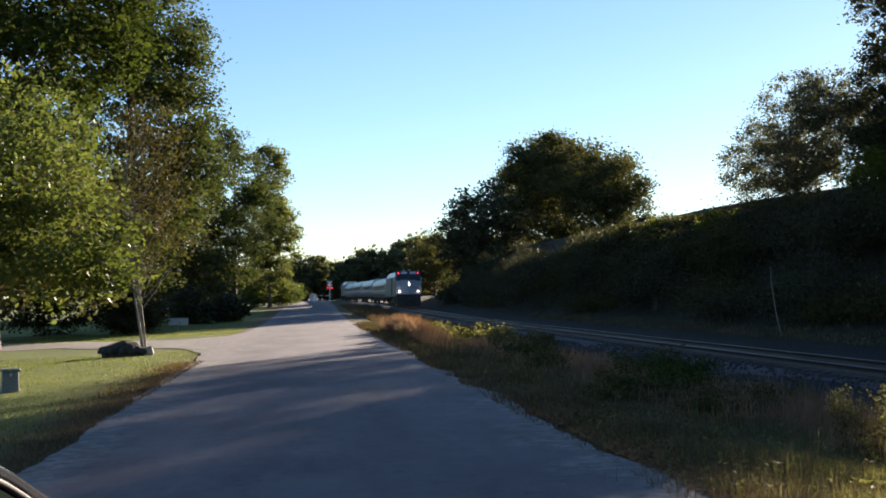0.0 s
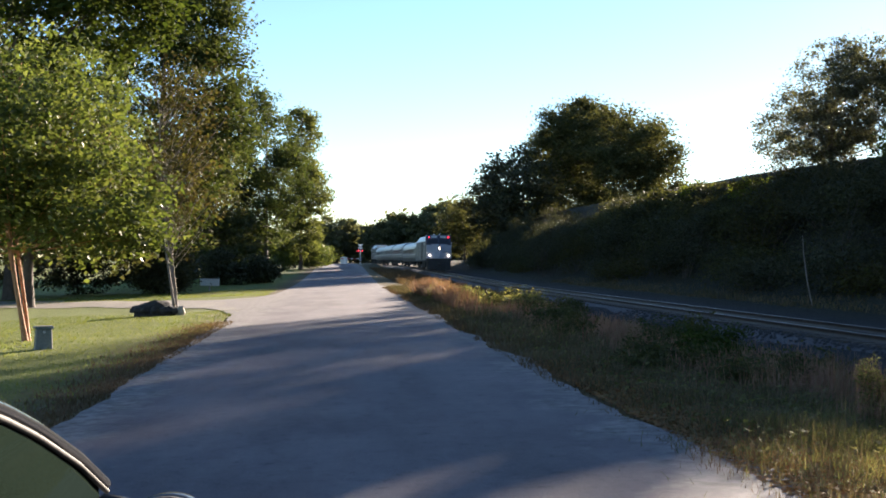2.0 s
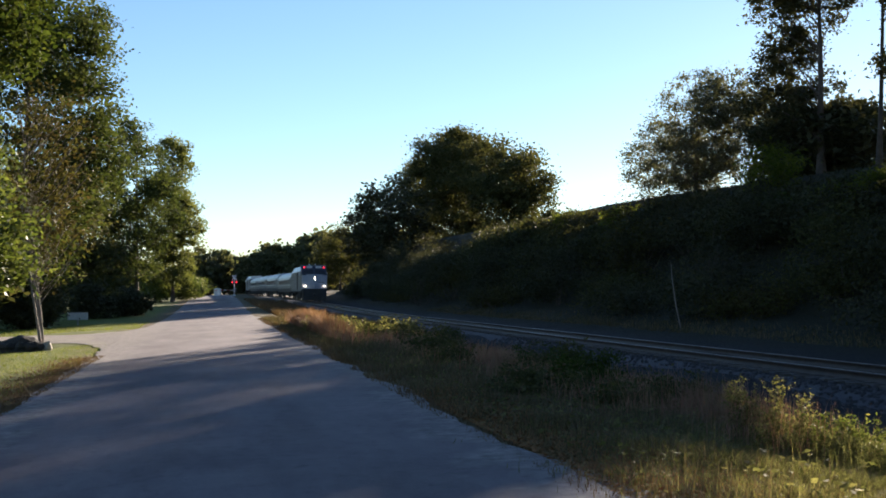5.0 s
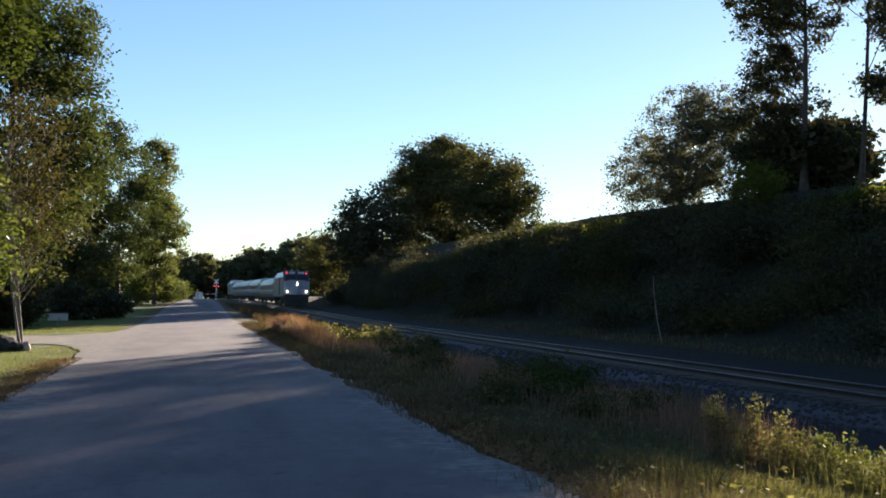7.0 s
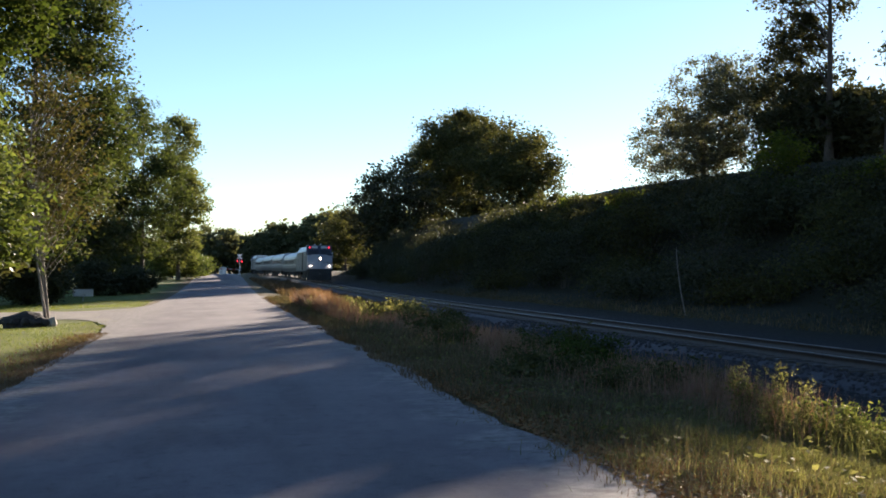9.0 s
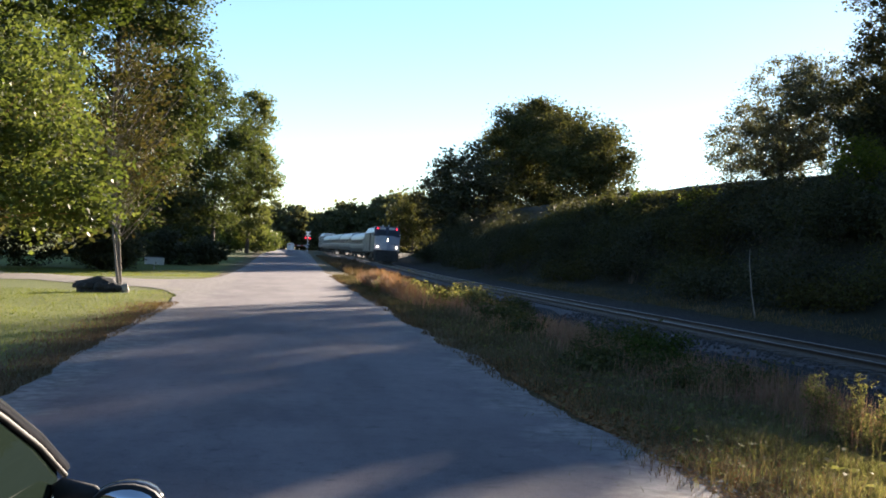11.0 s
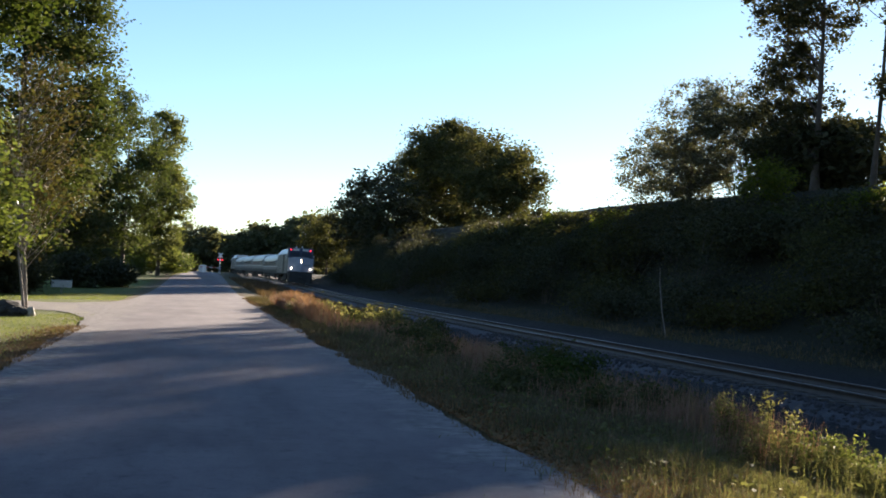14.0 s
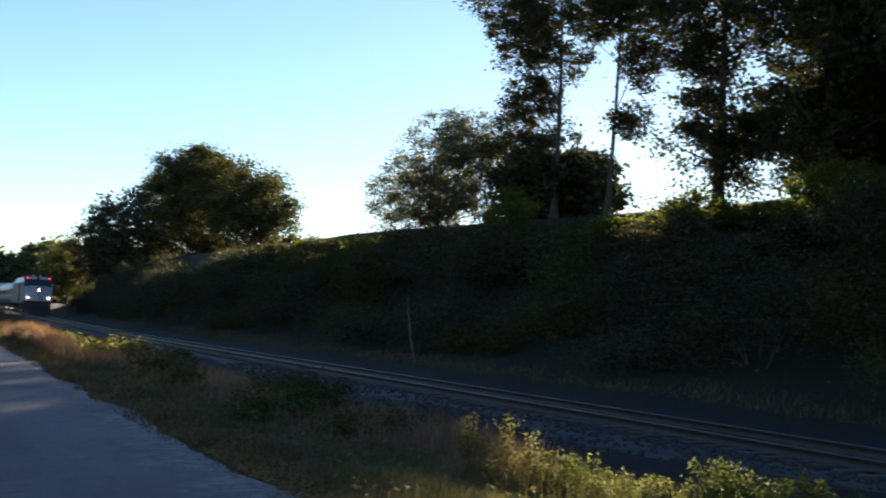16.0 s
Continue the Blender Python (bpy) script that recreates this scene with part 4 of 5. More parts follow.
def cab_unit():
    """Boxy former locomotive: nose at y = 0, body towards +y, rail top at z = 0."""
    t = thing("locomotive", "boxy grey cab unit with pale two-faceted nose and lit lamps", "locomotive")
    half = 1.55
    side = [(-half, 1.3), (-half, 3.75), (-0.95, 4.45), (0.95, 4.45), (half, 3.75), (half, 1.3)]
    part("body", prism_bm([(-half, 1.3), (-half, 3.72), (half, 3.72), (half, 1.3)], 2.4, 16.9, "y", 0.03), LOCO_GREY, t)
    part("roof", prism_bm([(-half - 0.01, 3.72), (-1.02, 4.46), (1.02, 4.46), (half + 0.01, 3.72)], 1.7, 16.8, "y", 0.03), LOCO_ROOF, t, "silver sloped roof")
    # cab with raked windshield
    part("cab", merge_bm(prism_bm([(0.95, 3.3), (1.55, 4.42), (1.72, 4.47), (2.42, 4.47), (2.42, 1.3), (0.95, 1.3)], -half + 0.005, half - 0.005, "x", 0.03)), LOCO_BLUE, t, "dark blue cab front")
    for sx in (-1, 1):
        w = part("windshield", prism_bm([(sx * 0.1, 3.42), (sx * 1.36, 3.42), (sx * 1.28, 4.02), (sx * 0.1, 4.02)], 0, 0.03, "y"), WINDOW_DARK, t, "dark cab windshield")
        w.matrix_local = Matrix.Translation((0, 0.985, 3.38)) @ Matrix.Rotation(radians(-28), 4, "X") @ Matrix.Translation((0, -0.02, -3.38))
        nb = part("number_board", prism_bm([(sx * 0.2, 4.12), (sx * 0.95, 4.12), (sx * 0.92, 4.36), (sx * 0.2, 4.36)], 1.30, 1.42, "y", 0.01), NUMBER_BOARD, t, "pale blank number board")
        part("marker_lamp", cyl_bm(0.085, 0.1, (sx * 1.2, 1.36, 4.22), "y", 14), LAMP_RED, t, "glowing red marker lamp")
        part("ditch_lamp", cyl_bm(0.075, 0.1, (sx * 1.18, 0.30, 1.92), "y", 16), LAMP_WHITE, t, "lit ditch lamp")
        part("handrail", cyl_bm(0.018, 1.7, (sx * 1.52, 0.55, 2.4), "z", 8), WHITE_STRIPE, t)
        part("cab_window", box_bm((0.03, 0.8, 0.55), (sx * half, 1.85, 3.35), 0.01), WINDOW_DARK, t)
        part("cab_door", box_bm((0.03, 0.62, 2.0), (sx * half, 2.95, 2.4), 0.01), LOCO_GREY, t)
        part("mirror", box_bm((0.16, 0.05, 0.5), (sx * 1.7, 2.3, 3.4), 0.02), NUMBER_BOARD, t)
        part("baggage_door", box_bm((0.04, 1.5, 2.2), (sx * half, 7.2, 2.55), 0.01), BLACK, t, "dark roll-up baggage door")
        part("side_sill", box_bm((0.08, 15.5, 0.16), (sx * 1.53, 9.0, 1.24), 0.02), UNDER, t)
        for yy in (5.0, 9.6, 12.2, 14.6):
            part("panel_seam", box_bm((0.012, 0.05, 2.3), (sx * (half + 0.003), yy, 2.5), 0), UNDER, t)
    nose = [(-half, 0.95), (-half, 0.55), (-0.12, 0.05), (0.12, 0.05), (half, 0.55), (half, 0.95)]
    n = part("nose", prism_bm(nose, 1.55, 3.36, "z", 0.04), LOCO_NOSE, t, "pale two-faceted nose")
    part("nose_stripe", prism_bm([(-half - 0.004, 0.96), (-half - 0.004, 0.54), (0, 0.03), (half + 0.004, 0.54), (half + 0.004, 0.96)], 3.22, 3.40, "z"), LOCO_BLUE, n)
    for z in (2.72, 2.95):
        part("headlamp", cyl_bm(0.07, 0.08, (0, 0.03, z), "y", 14), LAMP_WHITE, t, "lit headlamp")
    part("headlamp_housing", box_bm((0.3, 0.12, 0.62), (0, 0.09, 2.84), 0.03), UNDER, t)
    for k in range(4):
        part("lettering_bar", box_bm((0.16, 0.01, 0.09), (0.45 + k * 0.2, 0.16 + 0.07 * k, 2.35), 0), LOCO_BLUE, t)
    part("pilot", prism_bm([(-1.5, 0.5), (-1.35, 0.2), (1.35, 0.2), (1.5, 0.5), (1.5, 1.2), (-1.5, 1.2)], 0.18, 1.56, "z", 0.04), UNDER, t, "dark snow plough pilot")
    part("coupler", box_bm((0.3, 0.6, 0.3), (0, 0.0, 0.85), 0.06), UNDER, t)
    part("fuel_tank", box_bm((2.4, 4.2, 0.75), (0, 8.6, 0.8), 0.12, 2), UNDER, t)
    part("horn", cyl_bm(0.08, 0.6, (0.3, 2.4, 4.62), "y", 10, 0.03), LOCO_ROOF, t)
    part("beacon", cyl_bm(0.12, 0.2, (-0.5, 2.2, 4.56), "z", 12, 0.09), NUMBER_BOARD, t)
    bogie(3.6, t)
    bogie(13.6, t)
    return t


def coach():
    """Rounded stainless passenger car, centred, along y."""
    t = thing("passenger_coach", "rounded stainless steel passenger coach with a dark window band", "railway coach", group="train coaches")
    L, half = 25.6, 1.58
    low = [(-1.38, 0.98), (-half, 1.5), (-half, 2.02), (half, 2.02), (half, 1.5), (1.38, 0.98)]
    mid = [(-half, 2.02), (-half + 0.02, 2.75), (half - 0.02, 2.75), (half, 2.02)]
    top = [(-1.56, 2.75), (-1.48, 3.1), (-1.25, 3.45), (-0.85, 3.7), (-0.35, 3.83), (0.35, 3.83), (0.85, 3.7), (1.25, 3.45), (1.48, 3.1), (1.56, 2.75)]
    part("lower_side", prism_bm(low, -L / 2, L / 2, "y", 0.02), STAIN_SIDE, t)
    part("window_band", prism_bm(mid, -L / 2 + 0.1, L / 2 - 0.1, "y"), LOCO_GREY, t, "dull grey window band")
    roof = part("roof", prism_bm(top, -L / 2, L / 2, "y", 0.02), STAINLESS, t, "bright rounded roof")
    part("roof_vent", box_bm((0.7, 1.6, 0.12), (0, 7, 3.86), 0.03), STAIN_SIDE, roof)
    part("roof_vent", box_bm((0.7, 1.6, 0.12), (0, -7, 3.86), 0.03), STAIN_SIDE, roof)
    for sx in (-1, 1):
        part("stripe", box_bm((0.012, L - 0.2, 0.10), (sx * (half + 0.004), 0, 1.96), 0), WHITE_STRIPE, t)
        for k in range(11):
            part("window", box_bm((0.03, 1.25, 0.5), (sx * (half - 0.004), -8.6 + k * 1.72, 2.4), 0.012), WINDOW_DARK, t)
        for yy in (-11.2, 11.2):
            part("door", box_bm((0.03, 0.8, 1.9), (sx * (half - 0.008), yy, 2.05), 0.01), LOCO_GREY, t)
    for yy in (-L / 2 - 0.2, L / 2 + 0.2):
        part("gangway", box_bm((1.1, 0.5, 2.3), (0, yy, 2.3), 0.08), BLACK, t)
    part("underframe", box_bm((2.2, 10, 0.5), (0, 0, 0.75), 0.06), UNDER, t)
    bogie(-9.0, t)
    bogie(9.0, t)
    return t


def on_track(y):
    """The pose on the rails at y, heading along the track."""
    x1, x0 = float(track_x(y + 8)), float(track_x(y - 8))
    return pose(float(track_x(y)), y, float(rail_z(y)), 0, 0, math.degrees(math.atan2(-(x1 - x0), 16)))


TRAIN_Y = 146.0
lead = cab_unit()
lead.matrix_world = on_track(TRAIN_Y + 8.5) @ Matrix.Translation((0, -8.5, 0))
car = coach()
yc = TRAIN_Y + 17.2 + 13.0
car.matrix_world = on_track(yc)
for k in range(3):
    yc += 26.1
    copy_thing(car, on_track(yc))
tail = copy_thing(lead, on_track(yc + 22) @ Matrix.Rotation(math.pi, 4, "Z") @ Matrix.Translation((0, -8.5, 0)))

# ---- crossing, poles and signs ----
POLE_WOOD = surface("weathered pole wood", [(0.3, 0.28, 0.25), (0.42, 0.4, 0.37)], 2, 20, 0.85, 0.5)
GALV = surface("galvanised steel", [(0.45, 0.46, 0.47), (0.58, 0.59, 0.6)], 3, 30, 0.45, 0.1, metal=0.5)
SIGN_WHITE = surface("white sign enamel", [(0.68, 0.68, 0.66), (0.8, 0.8, 0.78)], 3, 30, 0.45, 0.05)
GATE_RED = surface("red gate paint", [(0.45, 0.03, 0.03), (0.55, 0.05, 0.05)], 3, 30, 0.5, 0.05)


def crossing_signal(x, y, lit, arm):
    t = thing("crossing_signal", "railway crossing mast with crossed boards and flashing red lamps" if lit else "grey railway crossing mast with crossed boards", "crossing signal",
              spot(x, y), "crossing signals")
    part("mast", merge_bm(cyl_bm(0.07, 4.0, (0, 0, 2.0), "z", 12), box_bm((0.5, 0.5, 0.3), (0, 0, 0.12), 0.04)), GALV, t)
    for a in (45, -45):
        b = part("crossed_board", box_bm((1.25, 0.03, 0.23), (0, 0, 0), 0.006), SIGN_WHITE, t)
        b.matrix_local = Matrix.Translation((0, -0.10 - (a > 0) * 0.035, 3.55)) @ Matrix.Rotation(radians(a), 4, "Y")
    for sx in (-0.42, 0.42):
        back = part("lamp_hood", cyl_bm(0.26, 0.04, (sx, -0.05, 2.65), "y", 18), BLACK, t)
        part("lamp", cyl_bm(0.12, 0.06, (sx, -0.1, 2.65), "y", 16), LAMP_RED if lit else BLACK, back)
    part("lamp_bar", box_bm((0.9, 0.06, 0.06), (0, 0, 2.65), 0.01), GALV, t)
    part("control_box", box_bm((0.45, 0.4, 0.7), (0.1, 0.35, 1.1), 0.03), GALV, t)
    if arm:
        for k in range(6):
            part("gate_arm_section", box_bm((0.6, 0.05, 0.12), (-0.5 - 0.6 * k, -0.25, 1.1), 0), GATE_RED if k % 2 else SIGN_WHITE, t)
        part("gate_counterweight", box_bm((0.5, 0.1, 0.35), (0.3, -0.25, 1.1), 0.03), UNDER, t)
    return t


crossing_signal(4.5, 165, True, True)
crossing_signal(15.0, 185, False, False)


def utility_pole(x, y, h):
    t = thing("utility_pole", "wooden utility pole with a grey transformer", "utility pole", spot(x, y))
    part("pole", cyl_bm(0.23, h + 0.3, (0, 0, h / 2 - 0.15), "z", 12, 0.17), POLE_WOOD, t)
    part("transformer", cyl_bm(0.28, 0.9, (0.45, -0.1, h - 1.0), "z", 16, None, 0.04), GALV, t)
    part("crossarm", box_bm((1.6, 0.1, 0.12), (0, -0.14, h - 0.3), 0.01), POLE_WOOD, t)
    part("street_lamp_arm", cyl_bm(0.03, 1.4, (-0.7, 0, h - 0.9), "x", 8), GALV, t)
    for xx in (-0.7, 0.7):
        part("insulator", cyl_bm(0.05, 0.14, (xx, -0.14, h - 0.17), "z", 10, 0.03), SIGN_WHITE, t)
    return t


utility_pole(19.5, 155, 8.4)
post = thing("roadside_post", "dark slender roadside post", "post", spot(-6.9, 140))
part("shaft", cyl_bm(0.14, 6.6, (0, 0, 3.2), "z", 10, 0.11), POLE_WOOD, post)
part("foot", box_bm((0.5, 0.5, 0.5), (0, 0, 0.2), 0.05), UNDER, post)

# signal cabin and far white trailer behind the crossing
cabin = thing("signal_cabin", "small grey equipment cabin with a white roof by the crossing", "equipment cabin", spot(1.6, 196))
part("walls", box_bm((1.7, 1.5, 1.5), (0, 0, 0.75), 0.03), GALV, cabin)
part("roof", prism_bm([(-0.95, 1.5), (0, 1.8), (0.95, 1.5)], -0.85, 0.85, "y", 0.02), SIGN_WHITE, cabin)
part("door", box_bm((0.6, 0.04, 1.3), (0.2, -0.76, 0.7), 0.01), SIGN_WHITE, cabin)

# white box sign on a short post across the driveway
sign = thing("yard_sign", "low white box sign on a short post", "sign", spot(-8.75, 60, 14))
part("panel", box_bm((1.3, 0.32, 0.46), (0, 0, 0.55), 0.03, 2), SIGN_WHITE, sign)
part("post", box_bm((0.09, 0.09, 0.5), (0, 0, 0.1), 0.01), POLE_WOOD, sign)
part("cap", box_bm((1.34, 0.36, 0.05), (0, 0, 0.80), 0.01), GALV, sign)

PEDESTAL = surface("grey-green plastic", [(0.13, 0.145, 0.14), (0.19, 0.2, 0.19)], 3, 25, 0.6, 0.1)
box = thing("utility_pedestal", "grey-green utility pedestal standing on the lawn", "utility box", spot(-6.4, 19.6, 20))
part("body", prism_bm([(-0.19, -0.05), (-0.165, 0.44), (0.165, 0.44), (0.19, -0.05)], -0.15, 0.15, "y", 0.02), PEDESTAL, box)
part("lid", box_bm((0.4, 0.36, 0.07), (0, 0, 0.47), 0.02, 2), PEDESTAL, box)
part("latch", box_bm((0.05, 0.02, 0.06), (0, -0.165, 0.38), 0.005), GALV, box)


# ---- stone planter round the young tree ----
def boulder(sx, sy, sz, seed):
    bm = bmesh.new()
    bmesh.ops.create_icosphere(bm, subdivisions=2, radius=1.0)
    for v in bm.verts:
        d = 1 + 0.28 * noise.noise(v.co * 1.6 + Vector((seed * 3.1, seed, 0)))
        v.co = Vector((v.co.x * sx * d, v.co.y * sy * d, max(v.co.z, -0.5) * sz * d))
    return bm


bedding = thing("planter_bed", "raised dark mulch bed edged with rocks", "planter", spot(-6.5, 31.4))
part("mound", boulder(0.85, 0.6, 0.56, 1), ROCK, bedding)
rngp = np.random.default_rng(77)
for j in range(13):
    a = j / 13 * 6.283
    r = part("rock", boulder(rngp.uniform(0.2, 0.3), rngp.uniform(0.18, 0.26), rngp.uniform(0.14, 0.2), 2 + j), ROCK, bedding)
    r.matrix_local = pose(0.66 * math.cos(a), 0.48 * math.sin(a), 0.2, 0, 0, math.degrees(a))
pale = thing("garden_rock", "pale upright garden rock beside the planter", "rock", spot(-5.6, 31.2, 0, 0.1))
part("stone", boulder(0.17, 0.15, 0.24, 30), surface("pale stone", [(0.3, 0.26, 0.21), (0.42, 0.37, 0.3)], 4, 20, 0.85, 0.5), pale)

# ---- parked car ----
CAR_PAINT = surface("silver car paint", [(0.055, 0.06, 0.07), (0.068, 0.074, 0.085)], 0.5, 200, 0.12, 0.0, 0.001, 0.1)
m_glass, nt_glass, p_glass = nodes_of("tinted car glass")
p_glass.inputs["Base Color"].default_value = (0.01, 0.016, 0.012, 1)
p_glass.inputs["Roughness"].default_value = 0.02
p_glass.inputs["Specular IOR Level"].default_value = 0.035
p_glass.inputs["Transmission Weight"].default_value = 0.0
CHROME = plain("chrome", (0.75, 0.75, 0.75), 0.12, 1.0)
MIRROR = plain("mirror glass", (0.85, 0.86, 0.86), 0.02, 1.0)
FRAME_DARK = plain("dark door frame paint", (0.03, 0.032, 0.036), 0.12)
for paint in (FRAME_DARK, CAR_PAINT):
    for nd in paint.node_tree.nodes:
        if nd.type == "BSDF_PRINCIPLED":
            nd.inputs["Specular IOR Level"].default_value = 0.18
SEAT = surface("grey seat cloth", [(0.06, 0.06, 0.06), (0.1, 0.1, 0.1)], 4, 60, 0.9, 0.3)


def loft_bm(sections):
    """Rings of equally many points joined into a closed skin."""
    bm = bmesh.new()
    rings = [[bm.verts.new(p) for p in s] for s in sections]
    n = len(rings[0])
    for a, b in zip(rings, rings[1:]):
        for i in range(n):
            bm.faces.new((a[i], a[(i + 1) % n], b[(i + 1) % n], b[i]))
    bm.faces.new(rings[0][::-1])
    bm.faces.new(rings[-1])
    bmesh.ops.recalc_face_normals(bm, faces=bm.faces[:])
    for f in bm.faces:
        f.smooth = True
    return bm


def tube_part(name, path, radii, mat, parent, seg=8, label=""):
    v, f = tube(path, radii, seg)
    return part(name, raw_mesh(name, v, f, True), mat, parent, label)


def parked_car():
    """Saloon car, nose to +y; its origin is on the ground under the middle of the windscreen's foot."""
    t = thing("parked_car", "dark silver saloon car parked on the lane", "car")
    w = 0.88
    rings = []
    for y, top, half in [(-3.05, 0.70, 0.70), (-2.95, 0.90, 0.80), (-2.3, 0.94, 0.86), (-1.2, 0.95, w), (0.0, 0.95, w), (0.45, 0.90, 0.87), (0.9, 0.82, 0.84), (1.2, 0.66, 0.76), (1.32, 0.5, 0.66)]:
        rings.append([(-half * 0.9, y, 0.22), (-half, y, 0.40), (-half, y, top - 0.16), (-half * 0.95, y, top - 0.03), (-half * 0.75, y, top), (0, y, top + 0.015),
                      (half * 0.75, y, top), (half * 0.95, y, top - 0.03), (half, y, top - 0.16), (half, y, 0.40), (half * 0.9, y, 0.22)])
    part("body", loft_bm(rings), CAR_PAINT, t, "silver painted body")
    # roof skin, curved both ways
    ys = np.linspace(-2.35, 0.17, 40)
    prof = np.interp(ys, [-2.35, -2.1, -1.8, -1.35, -1.05, -0.7, -0.45, -0.1, 0.17], [1.10, 1.28, 1.40, 1.455, 1.425, 1.335, 1.255, 1.12, 0.985])
    us = np.linspace(-1, 1, 15)
    roof_rows = (ys > -2.0) & (ys < -1.0)
    ry, rz = ys[roof_rows], prof[roof_rows]
    V = np.array([[(u * 0.72, y, z + 0.02 + 0.03 * (1 - u * u)) for u in us] for y, z in zip(ry, rz)])
    low = V.copy()
    low[..., 2] -= 0.03
    n, k = V.shape[:2]
    i, j = np.meshgrid(np.arange(n - 1), np.arange(k - 1), indexing="ij")
    q = (i * k + j).ravel()
    F = np.stack([q, q + 1, q + k + 1, q + k], 1)
    part("roof", raw_mesh("roof", np.concatenate([V.reshape(-1, 3), low.reshape(-1, 3)]), np.concatenate([F, F[:, ::-1] + n * k]), True), CAR_PAINT, t)
    for sx in (-1, 1):
        side = np.stack([sx * np.interp(prof, [0.95, 1.44], [0.84, 0.735]), ys, prof], 1)
        pil = tube_part("door_frame", side, np.full(len(ys), 0.021), FRAME_DARK, t, 10)
        tube_part("roof_gutter", side + np.array([-sx * 0.024, 0, 0.017]), np.full(len(ys), 0.008), BLACK, pil, 6, "black drip moulding")
        tube_part("outer_roof_rail", side + np.array([-sx * 0.038, 0, 0.026]), np.full(len(ys), 0.011), CAR_PAINT, pil, 8)
        tube_part("window_seal", side * np.array([1, 1, 1]) + np.array([sx * 0.006, 0, -0.024]), np.full(len(ys), 0.010), BLACK, pil, 6, "black rubber seal")
        for a, b, name in ((-2.1, -1.31, "rear_side_window"), (-1.25, 0.11, "front_side_window")):
            yy = np.linspace(a, b, 12)
            zt = np.interp(yy, ys, prof) - 0.025
            top = np.stack([sx * np.interp(zt, [0.94, 1.44], [0.835, 0.73]), yy, np.maximum(zt, 0.935)], 1)
            bot = np.stack([np.full(12, sx * 0.828), yy, np.full(12, 0.915)], 1)
            vv = np.concatenate([top, bot, top - [sx * 0.006, 0, 0], bot - [sx * 0.006, 0, 0]])
            q = np.arange(11)
            ff = np.stack([q, q + 1, q + 13, q + 12], 1)
            part(name, raw_mesh(name, vv, np.concatenate([ff, ff[:, ::-1] + 24]), True), m_glass, t, "tinted window glass")
        tube_part("centre_pillar", [(sx * 0.83, -1.28, 0.95), (sx * 0.745, -1.28, 1.39)], [0.035, 0.03], BLACK, t)
        tube_part("belt_moulding", [(sx * 0.845, -2.1, 0.925), (sx * 0.85, -1, 0.922), (sx * 0.845, -0.2, 0.915)], [0.014] * 3, BLACK, t, 6)
        d = part("door_handle", box_bm((0.03, 0.2, 0.035), (sx * 0.89, -0.85, 0.80), 0.01), CAR_PAINT, t)
        m = part("side_mirror", loft_bm([[(sx * (1.06 + 0.1 * math.cos(a) * s), yy, 0.922 + 0.058 * math.sin(a) * s) for a in np.linspace(0, 6.283, 18, endpoint=False)]
                                         for yy, s in ((-0.085, 1.0), (-0.03, 1.06), (0.04, 0.9), (0.09, 0.5))]), CAR_PAINT, t)
        part("mirror_rim", loft_bm([[(sx * (1.06 + 0.102 * math.cos(a) * s), yy, 0.922 + 0.06 * math.sin(a) * s) for a in np.linspace(0, 6.283, 18, endpoint=False)] for yy, s in ((-0.098, 0.97), (-0.08, 1.02))]), BLACK, m)
        part("mirror_glass", loft_bm([[(sx * (1.06 + 0.085 * math.cos(a)), yy, 0.922 + 0.047 * math.sin(a)) for a in np.linspace(0, 6.283, 18, endpoint=False)] for yy in (-0.104, -0.099)]), MIRROR, m)
        tube_part("mirror_arm", [(sx * 0.82, 0.04, 0.95), (sx * 0.85, 0.035, 0.94), (sx * 0.95, 0.01, 0.93), (sx * 0.99, 0.0, 0.922)], [0.004, 0.04, 0.032, 0.004], BLACK, m)
        for y in (-2.15, 0.62):
            wh = part("wheel", cyl_bm(0.31, 0.2, (sx * 0.80, y, 0.31), "x", 28, None, 0.03), BLACK, t, "black tyre")
            part("rim", cyl_bm(0.20, 0.03, (sx * 0.895, y, 0.31), "x", 20, None, 0.008), CHROME, wh)
        part("headlight", box_bm((0.35, 0.2, 0.13), (sx * 0.58, 1.14, 0.52), 0.05, 2), m_glass, t)
        part("tail_light", box_bm((0.25, 0.1, 0.16), (sx * 0.62, -2.98, 0.78), 0.04, 2), GATE_RED, t)
        seat = part("front_seat", merge_bm(box_bm((0.5, 0.14, 0.62), (sx * 0.36, -1.15, 0.83), 0.06, 2), box_bm((0.26, 0.1, 0.18), (sx * 0.36, -1.18, 1.2), 0.04, 2)), SEAT, t)
    for a, b, name in ((-1.0, 0.15, "windscreen"), (-2.4, -2.0, "rear_window")):
        yy = np.linspace(a, b, 10)
        zz = np.interp(yy, ys, prof)
        V = np.array([[(u * np.interp(z, [0.94, 1.44], [0.80, 0.70]), y, z + 0.03 * (1 - u * u)) for u in us] for y, z in zip(yy, zz)])
        n, k = V.shape[:2]
        i, j = np.meshgrid(np.arange(n - 1), np.arange(k - 1), indexing="ij")
        q = (i * k + j).ravel()
        F = np.stack([q, q + 1, q + k + 1, q + k], 1)
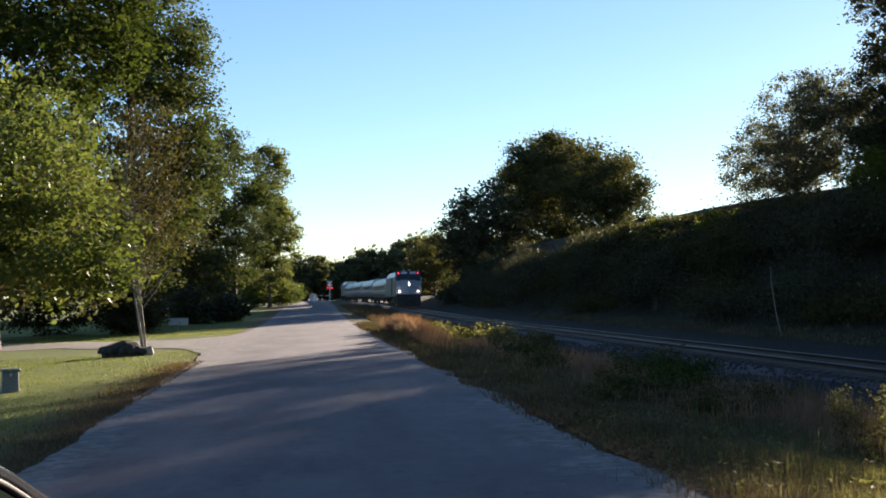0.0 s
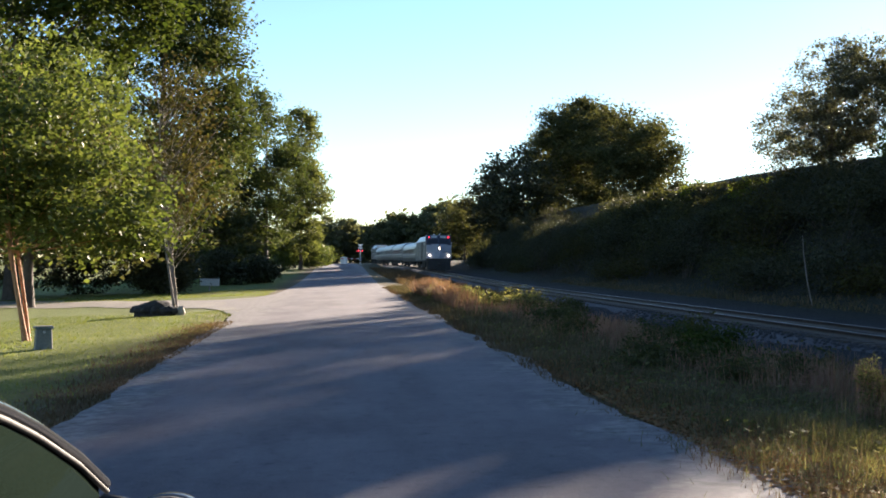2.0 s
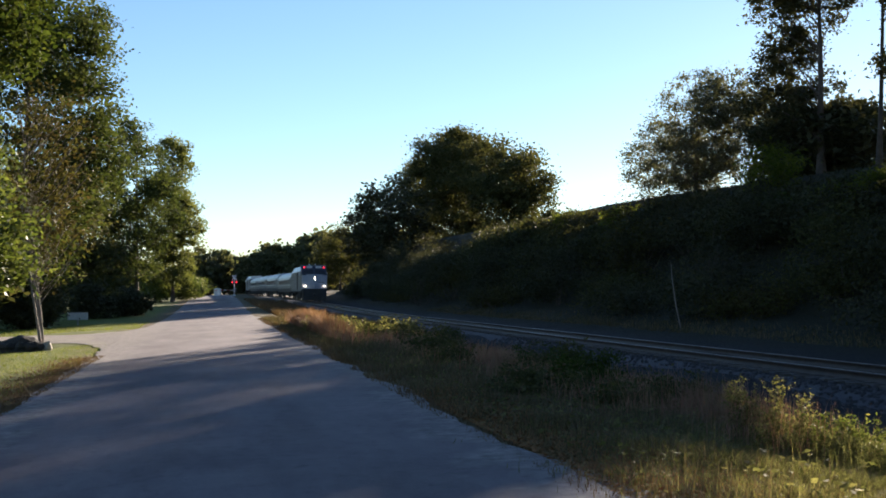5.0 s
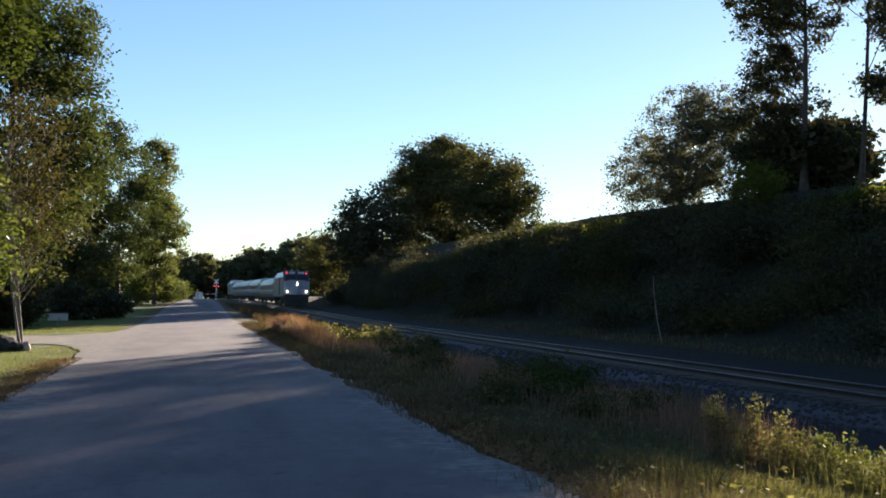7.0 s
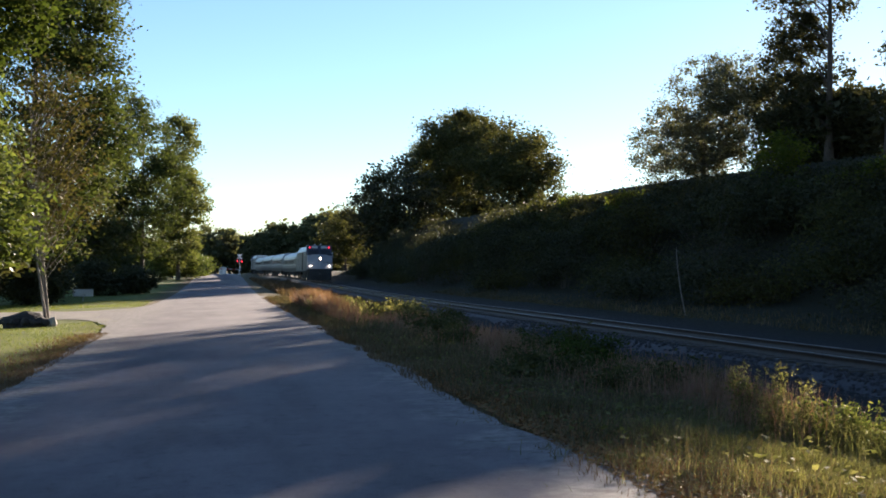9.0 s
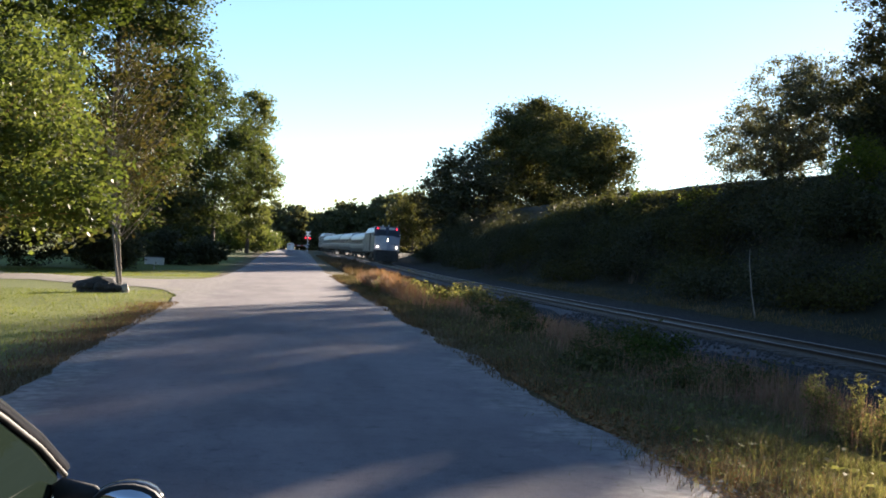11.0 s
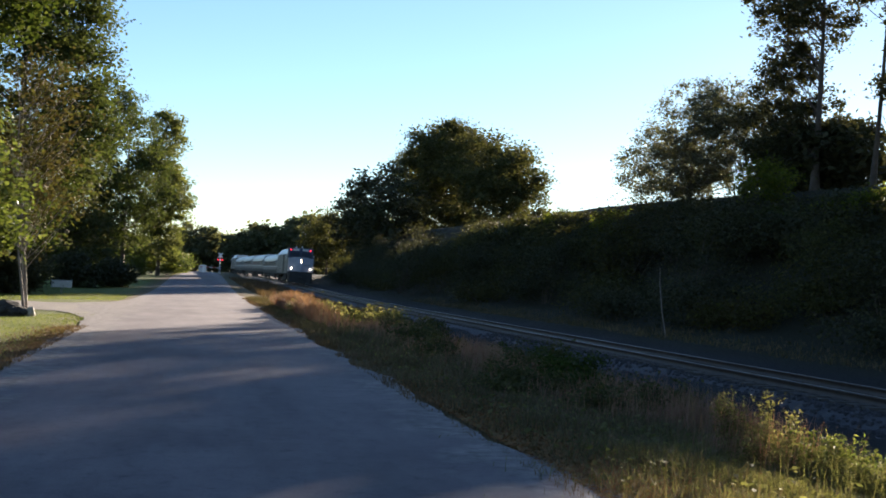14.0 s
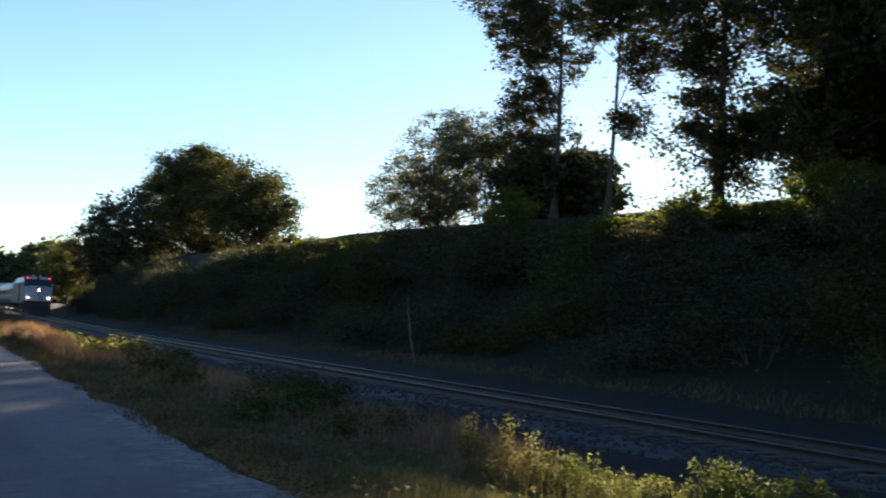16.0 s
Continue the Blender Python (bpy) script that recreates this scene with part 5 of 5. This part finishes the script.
        low = V.reshape(-1, 3) - np.array([0, 0, 0.006])
        part(name, raw_mesh(name, np.concatenate([V.reshape(-1, 3), low]), np.concatenate([F, F[:, ::-1] + n * k]), True), m_glass, t)
    return t


saloon = parked_car()
saloon.matrix_world = pose(-1.63, 3.74, -0.06, 0, -2.6, 0)

# ---- ballast stones and ties, the nearest last ----
STONES = []
for k in range(5):
    bm = bmesh.new()
    bmesh.ops.create_cube(bm, size=1.4)
    bmesh.ops.triangulate(bm, faces=bm.faces[:])
    for v in bm.verts:
        v.co *= 1 + 0.5 * noise.noise(v.co * 2 + Vector((k * 5, 0, 0)))
    bm.verts.ensure_lookup_table()
    STONES.append((np.array([v.co[:] for v in bm.verts]), np.array([[v.index for v in f.verts] for f in bm.faces])))
    bm.free()
rngs = np.random.default_rng(81)
sv, sf, base = [], [], 0
for k in range(9000):
    y = 3.5 + 42 * rngs.uniform() ** 1.4
    o = rngs.uniform(-3.6, 3.6)
    z = np.interp(o, [-3.6, -2.9, -1.75, 0, 1.75, 2.9, 3.6], [-0.62, -0.42, -0.23, -0.21, -0.23, -0.42, -0.62])
    s = rngs.uniform(0.025, 0.055)
    v, f = STONES[k % 5]
    sv.append(v * s * rngs.uniform(0.7, 1.3, 3) + along(y, o, z + s * 0.3))
    sf.append(f + base)
    base += len(v)
tagged(part("ballast_stones", raw_mesh("ballast_stones", np.concatenate(sv), np.concatenate(sf)), STONE, None), "loose dark ballast stones", "stones", kind="stuff")

tie_bm = box_bm((2.6, 0.23, 0.17), (0, 0, -0.245), 0.012)
tie_me = bpy.data.meshes.new("tie")
tie_bm.to_mesh(tie_me)
tie_bm.free()
tie_me.materials.append(TIE_WOOD)
rngt = np.random.default_rng(82)
for k in range(260):
    y = 1.0 + k * 0.53
    tie = new("tie", tie_me)
    tie.parent = track
    tie.matrix_local = pose(float(track_x(y)) + rngt.uniform(-0.03, 0.03), y, float(rail_z(y)) + rngt.uniform(-0.008, 0.008), 0, 0, rngt.uniform(-1, 1))
